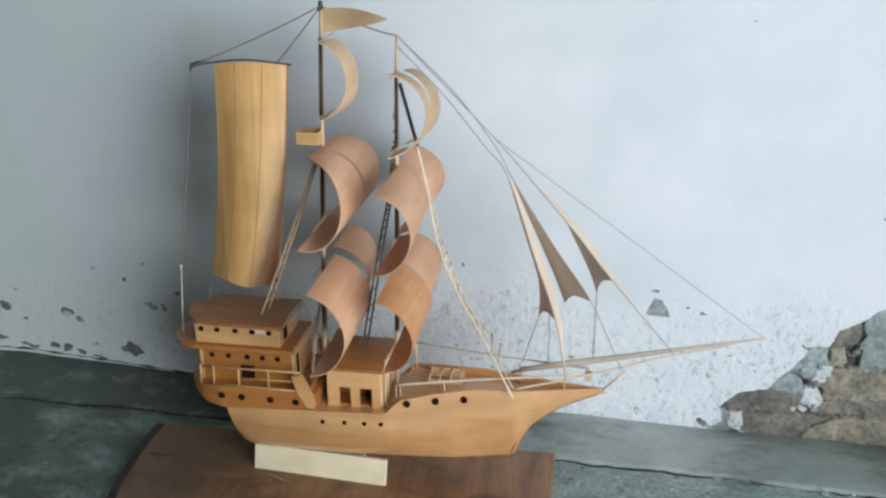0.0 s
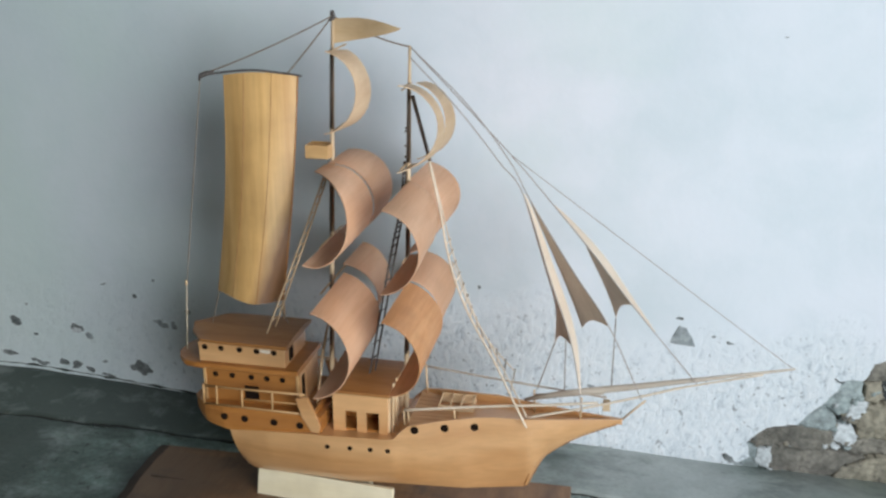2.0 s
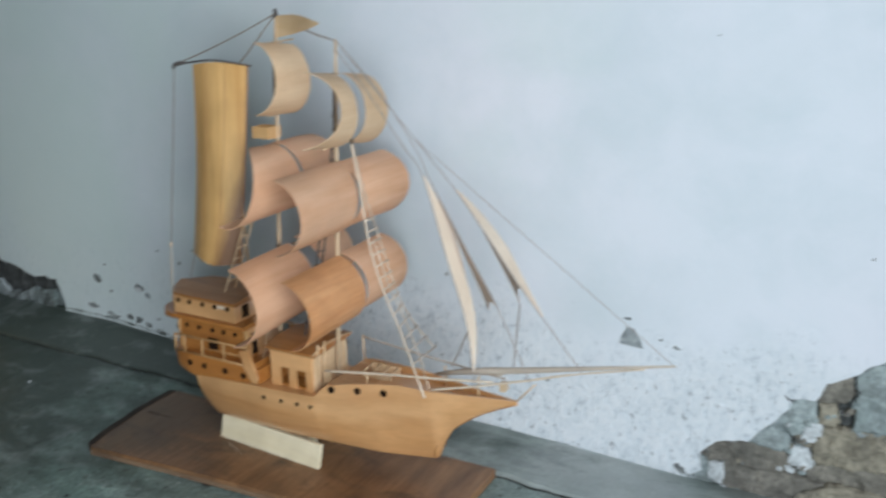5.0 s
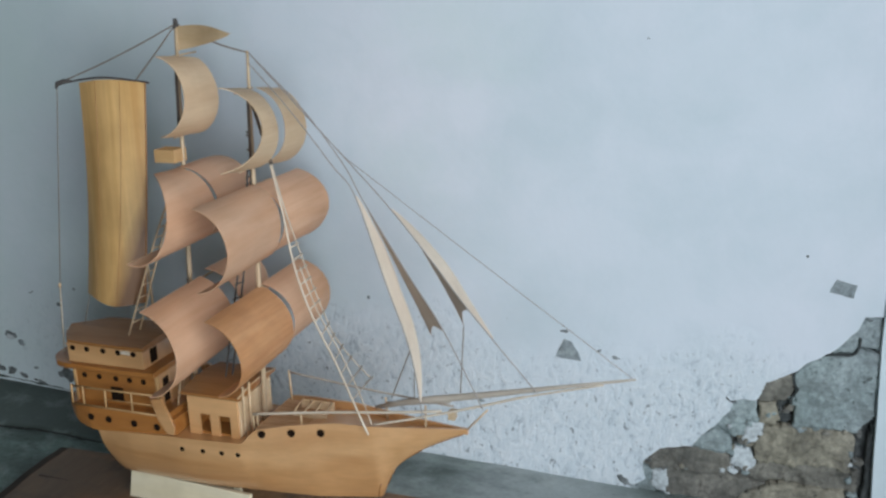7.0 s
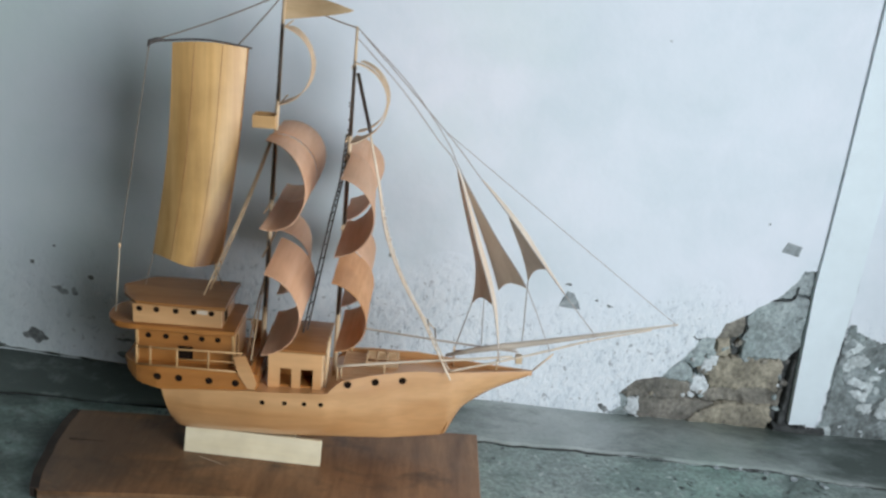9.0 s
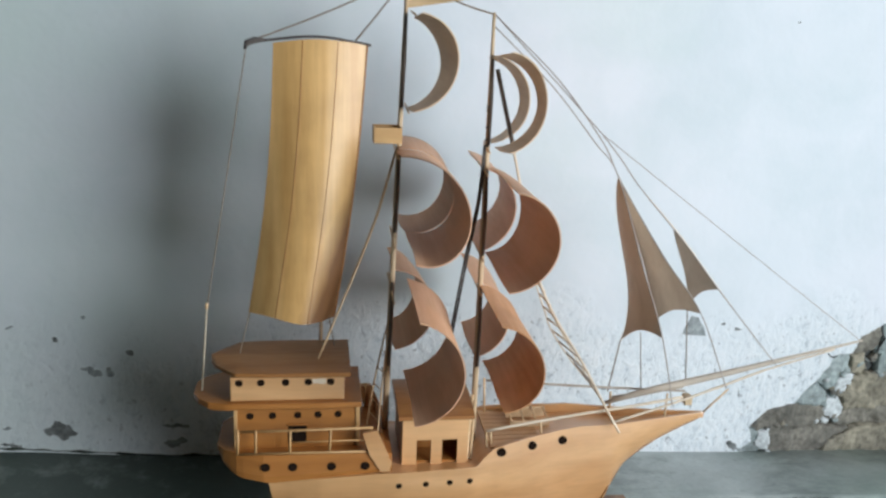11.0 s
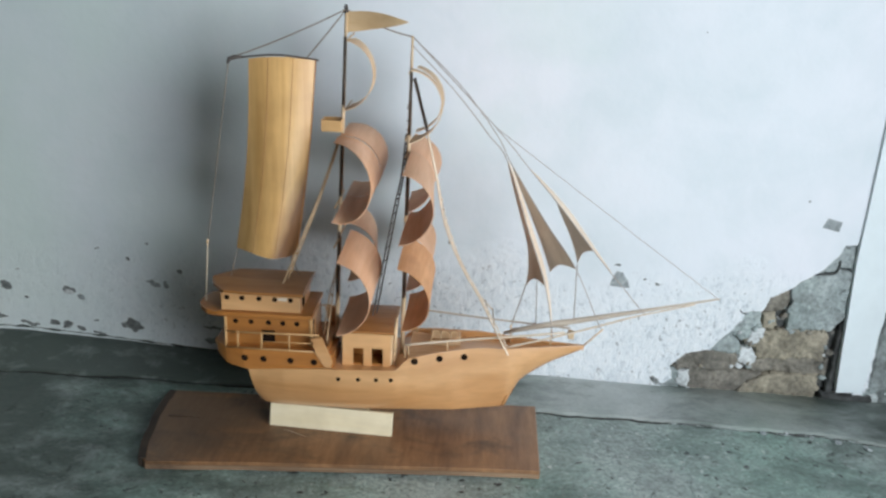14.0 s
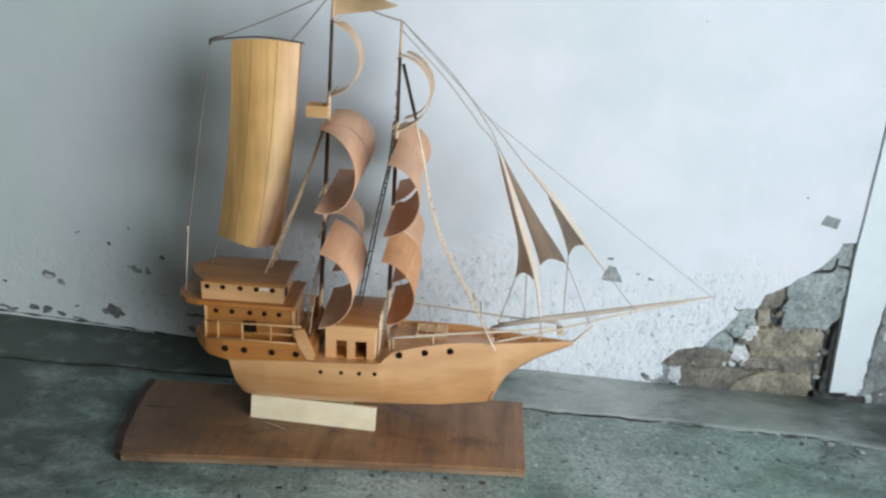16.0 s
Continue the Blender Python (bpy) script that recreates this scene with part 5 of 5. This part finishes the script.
line(JOIN, TIP, 0.0005, 0.0005, ROPE_GREY)


def jib(rib, i0, i1, corner, bow, scallop, label, back=0.0):
    """The aft leaf of a jib, from its stay to a free corner, with a hollow leech and a scalloped foot."""
    n = i1 - i0
    c = Vector(corner)

    def place(u, v):
        s = v * n
        k = min(int(s), n - 1)
        luff = rib[i0 + k].lerp(rib[i0 + k + 1], s - k)
        free = rib[i0].lerp(c, v)
        mid = (luff - free) * bow * math.sin(math.pi * v) ** 0.8
        p = luff.lerp(free + mid + Vector((0, back * math.sin(math.pi * v), 0)), u)
        up = (rib[i0] - p).normalized() if v > 0.02 else Vector((0, 0, 0))
        return p + up * scallop * math.sin(math.pi * u) * v ** 4 + Vector((-0.004, 0.004, 0)) * math.sin(math.pi * u) * math.sin(math.pi * v)
    return under(sheet("jib", place, 9, 20, 0.0008, JIB, None, label), ship)


def leaf(rib, i0, i1, width, label):
    """The fore leaf of a jib: a strip bent back from the stay towards the far side."""
    n = i1 - i0

    def place(u, v):
        s = v * n
        k = min(int(s), n - 1)
        w = width * math.sin(math.pi * (0.02 + 0.96 * v)) ** 0.75
        return rib[i0 + k].lerp(rib[i0 + k + 1], s - k) + Vector((0.25 + 0.04 * u, 0.963, 0.0)) * w * u
    return under(sheet("jib_leaf", place, 6, 24, 0.0008, LEAF, None, label), ship)


jib(RIB1, 24, 40, L1, 0.62, 0.012, "curved veneer jib with a scalloped foot", 0.034)
leaf(RIB1, 24, 46, 0.021, "pale fore leaf of the jib")
jib(RIB2, 24, 40, L2, 0.08, 0.010, "curved veneer jib with a scalloped foot")
jib(RIB3, 22, 32, L3, 0.18, 0.008, "small curved veneer jib with a scalloped foot")
leaf(RIB3, 16, 35, 0.020, "pale fore leaf of the jib")
line(L1, (0.035, 1.100, 0.176), 0.0, 0.0008, ROPE)
line((0.068, 1.100, 0.250), (0.070, 1.085, 0.184), 0.0, 0.0006, ROPE)
line(L3, (0.127, 1.092, 0.190), 0.0, 0.0007, ROPE)

# board and block under the ship
back = ragged([(0.084, 1.137), (-0.2, 1.131), (-0.505, 1.125)], rng, 0.01, 2)
end = ragged([(-0.509, 1.122), (-0.508, 1.04), (-0.488, 0.930)], rng, 0.03, 3)
front = ragged([(-0.482, 0.924), (-0.2, 0.943), (0.082, 0.956)], rng, 0.008, 4)
base = under(part("base_board", prism(front + back + end, "z", 0.0005, 0.0140, 0.0), BOARD, None, "dark reddish brown wooden board"), ship)
mod = base.modifiers.new("edges", "BEVEL")
mod.width, mod.segments, mod.limit_method = 0.0012, 2, "ANGLE"
under(part("raw_edge", prism([(x, y - 0.0007) for x, y in front] + [(x, y + 0.003) for x, y in front[::-1]], "z", 0.0010, 0.0085), BOARD_EDGE, None, "worn pale front edge"), base)
for k, (y, turn, lean, label) in enumerate(((1.029, -4.2, 14, "raw cream wooden support lath"), (1.118, 2.0, -14, "raw cream wooden support lath"))):
    bm = block(-0.096, 0.094, 0.0, 0.007, 0.0, 0.0360, 0.0008)
    bm.transform(Matrix.Translation((-0.2335, y, 0.0142)) @ Matrix.Rotation(radians(turn), 4, "Z") @ Matrix.Rotation(radians(-lean), 4, "X"))
    under(part("support_lath", bm, CREAM, None, label), ship)
under(part("bark_edge", prism([(x - 0.0065, y) for x, y in end] + [(x + 0.0055, y) for x, y in end[::-1]], "z", 0.0012, 0.0148), BARK, None, "dark bark along the end"), base)
under(bar("split", [(-0.490 + 0.0035 * i, 1.046 + 0.0012 * noise.noise((i * 0.6, 2, 4)), 0.0139) for i in range(15)], [0.0016 * (1 - i / 15) * (0.6 + 0.5 * noise.noise((i * 0.9, 1, 7))) + 0.0003 for i in range(15)], BARK, None, 5, "dark split in the board"), base)
bm = block(-0.30, -0.18, C - 0.010, C + 0.010, 0.0142, 0.0515, 0.0012)
under(part("support_block", bm, CREAM, None, "raw cream wooden support block"), ship)

# ---- the cardboard box beside the wall ----
box = tagged(new("cardboard_box"), "brown cardboard box with an open flap beside the wall", "box")
box.matrix_world = pose(-1.085, 1.205, 0.018, 0, 0, 12.5)
bpy.context.view_layer.update()


def box_part(name, bm, label=""):
    bm.transform(Matrix(((1, 0, -0.14, 0), (0, 1, 0.05, 0), (0, 0, 1, 0), (0, 0, 0, 1))))
    ob = part(name, bm, CARDBOARD, box, label)
    return ob


box_part("side", block(-0.004, 0, -0.34, 0, 0.0, 0.276, 0.001), "creased cardboard side")
box_part("crease", block(-0.0003, 0.0006, -0.1715, -0.1695, 0.002, 0.274, 0), "pressed fold line")
box_part("crease", block(-0.0003, 0.0006, -0.338, -0.002, 0.139, 0.141, 0))
box_part("tape", block(-0.0003, 0.0004, -0.115, -0.060, 0.002, 0.274, 0), "strip of paler paper tape")
box_part("side", block(-0.42, -0.416, -0.34, 0, 0.0, 0.276, 0.001))
box_part("end", block(-0.416, -0.004, -0.004, 0, 0.0, 0.276, 0.001))
box_part("end", block(-0.416, -0.004, -0.34, -0.336, 0.0, 0.276, 0.001))
box_part("bottom", block(-0.416, -0.004, -0.336, -0.004, 0.0, 0.004, 0.0))
bm = block(-0.12, 0.0, -0.34, 0.012, -0.002, 0.002, 0.001)
bm.transform(Matrix.Translation((0, 0, 0.278)) @ Matrix.Rotation(radians(28), 4, "Y"))
box_part("flap", bm, "bent open flap")
bm = block(-0.41, -0.006, -0.16, 0.0, -0.002, 0.002, 0.001)
bm.transform(Matrix.Translation((0, 0.002, 0.278)) @ Matrix.Rotation(radians(-14), 4, "X"))
box_part("flap", bm, "bent open flap")

# ---- small bits on the board and the floor ----
straw = bar("wood_splinter", curved([(-0.306, 1.026, 0.0148), (-0.290, 1.018, 0.0158), (-0.266, 1.008, 0.0148)]), [0.0002] * 3 + [0.0004] * 7 + [0.0002] * 3, PALE_STICK, None, 5)
tagged(straw, "thin pale wood splinter lying on the brown board", "splinter")


def crumb(x, y, size, mat, seed, label):
    """A small broken bit of plaster on the floor."""
    bm = bmesh.new()
    bmesh.ops.create_icosphere(bm, subdivisions=2, radius=size)
    r = random.Random(seed)
    off = r.uniform(0, 50)
    for v in bm.verts:
        v.co *= 0.75 + 0.55 * noise.noise(v.co * (1.1 / size) + Vector((off, 0, 0)))
        v.co.z *= 0.55
    low = min(v.co.z for v in bm.verts)
    for v in bm.verts:
        v.co += Vector((x, y, -low - 0.0022))
    return tagged(part("plaster_crumb", bm, mat), label, "crumb", "plaster crumbs on the floor")


for i, (x, y, size, mat) in enumerate(((-0.790, 1.056, 0.0042, LIME), (0.447, 1.116, 0.006, CHIP), (0.485, 1.118, 0.005, LIME), (0.523, 1.112, 0.006, RENDER), (0.56, 1.10, 0.007, CHIP), (0.60, 1.085, 0.008, RENDER), (-0.62, 1.21, 0.004, RENDER), (0.10, 1.09, 0.003, CHIP_DARK))):
    crumb(x, y, size, mat, 60 + i, "small white bit of lime on the cement floor" if mat is LIME else "small grey bit of render on the cement floor")
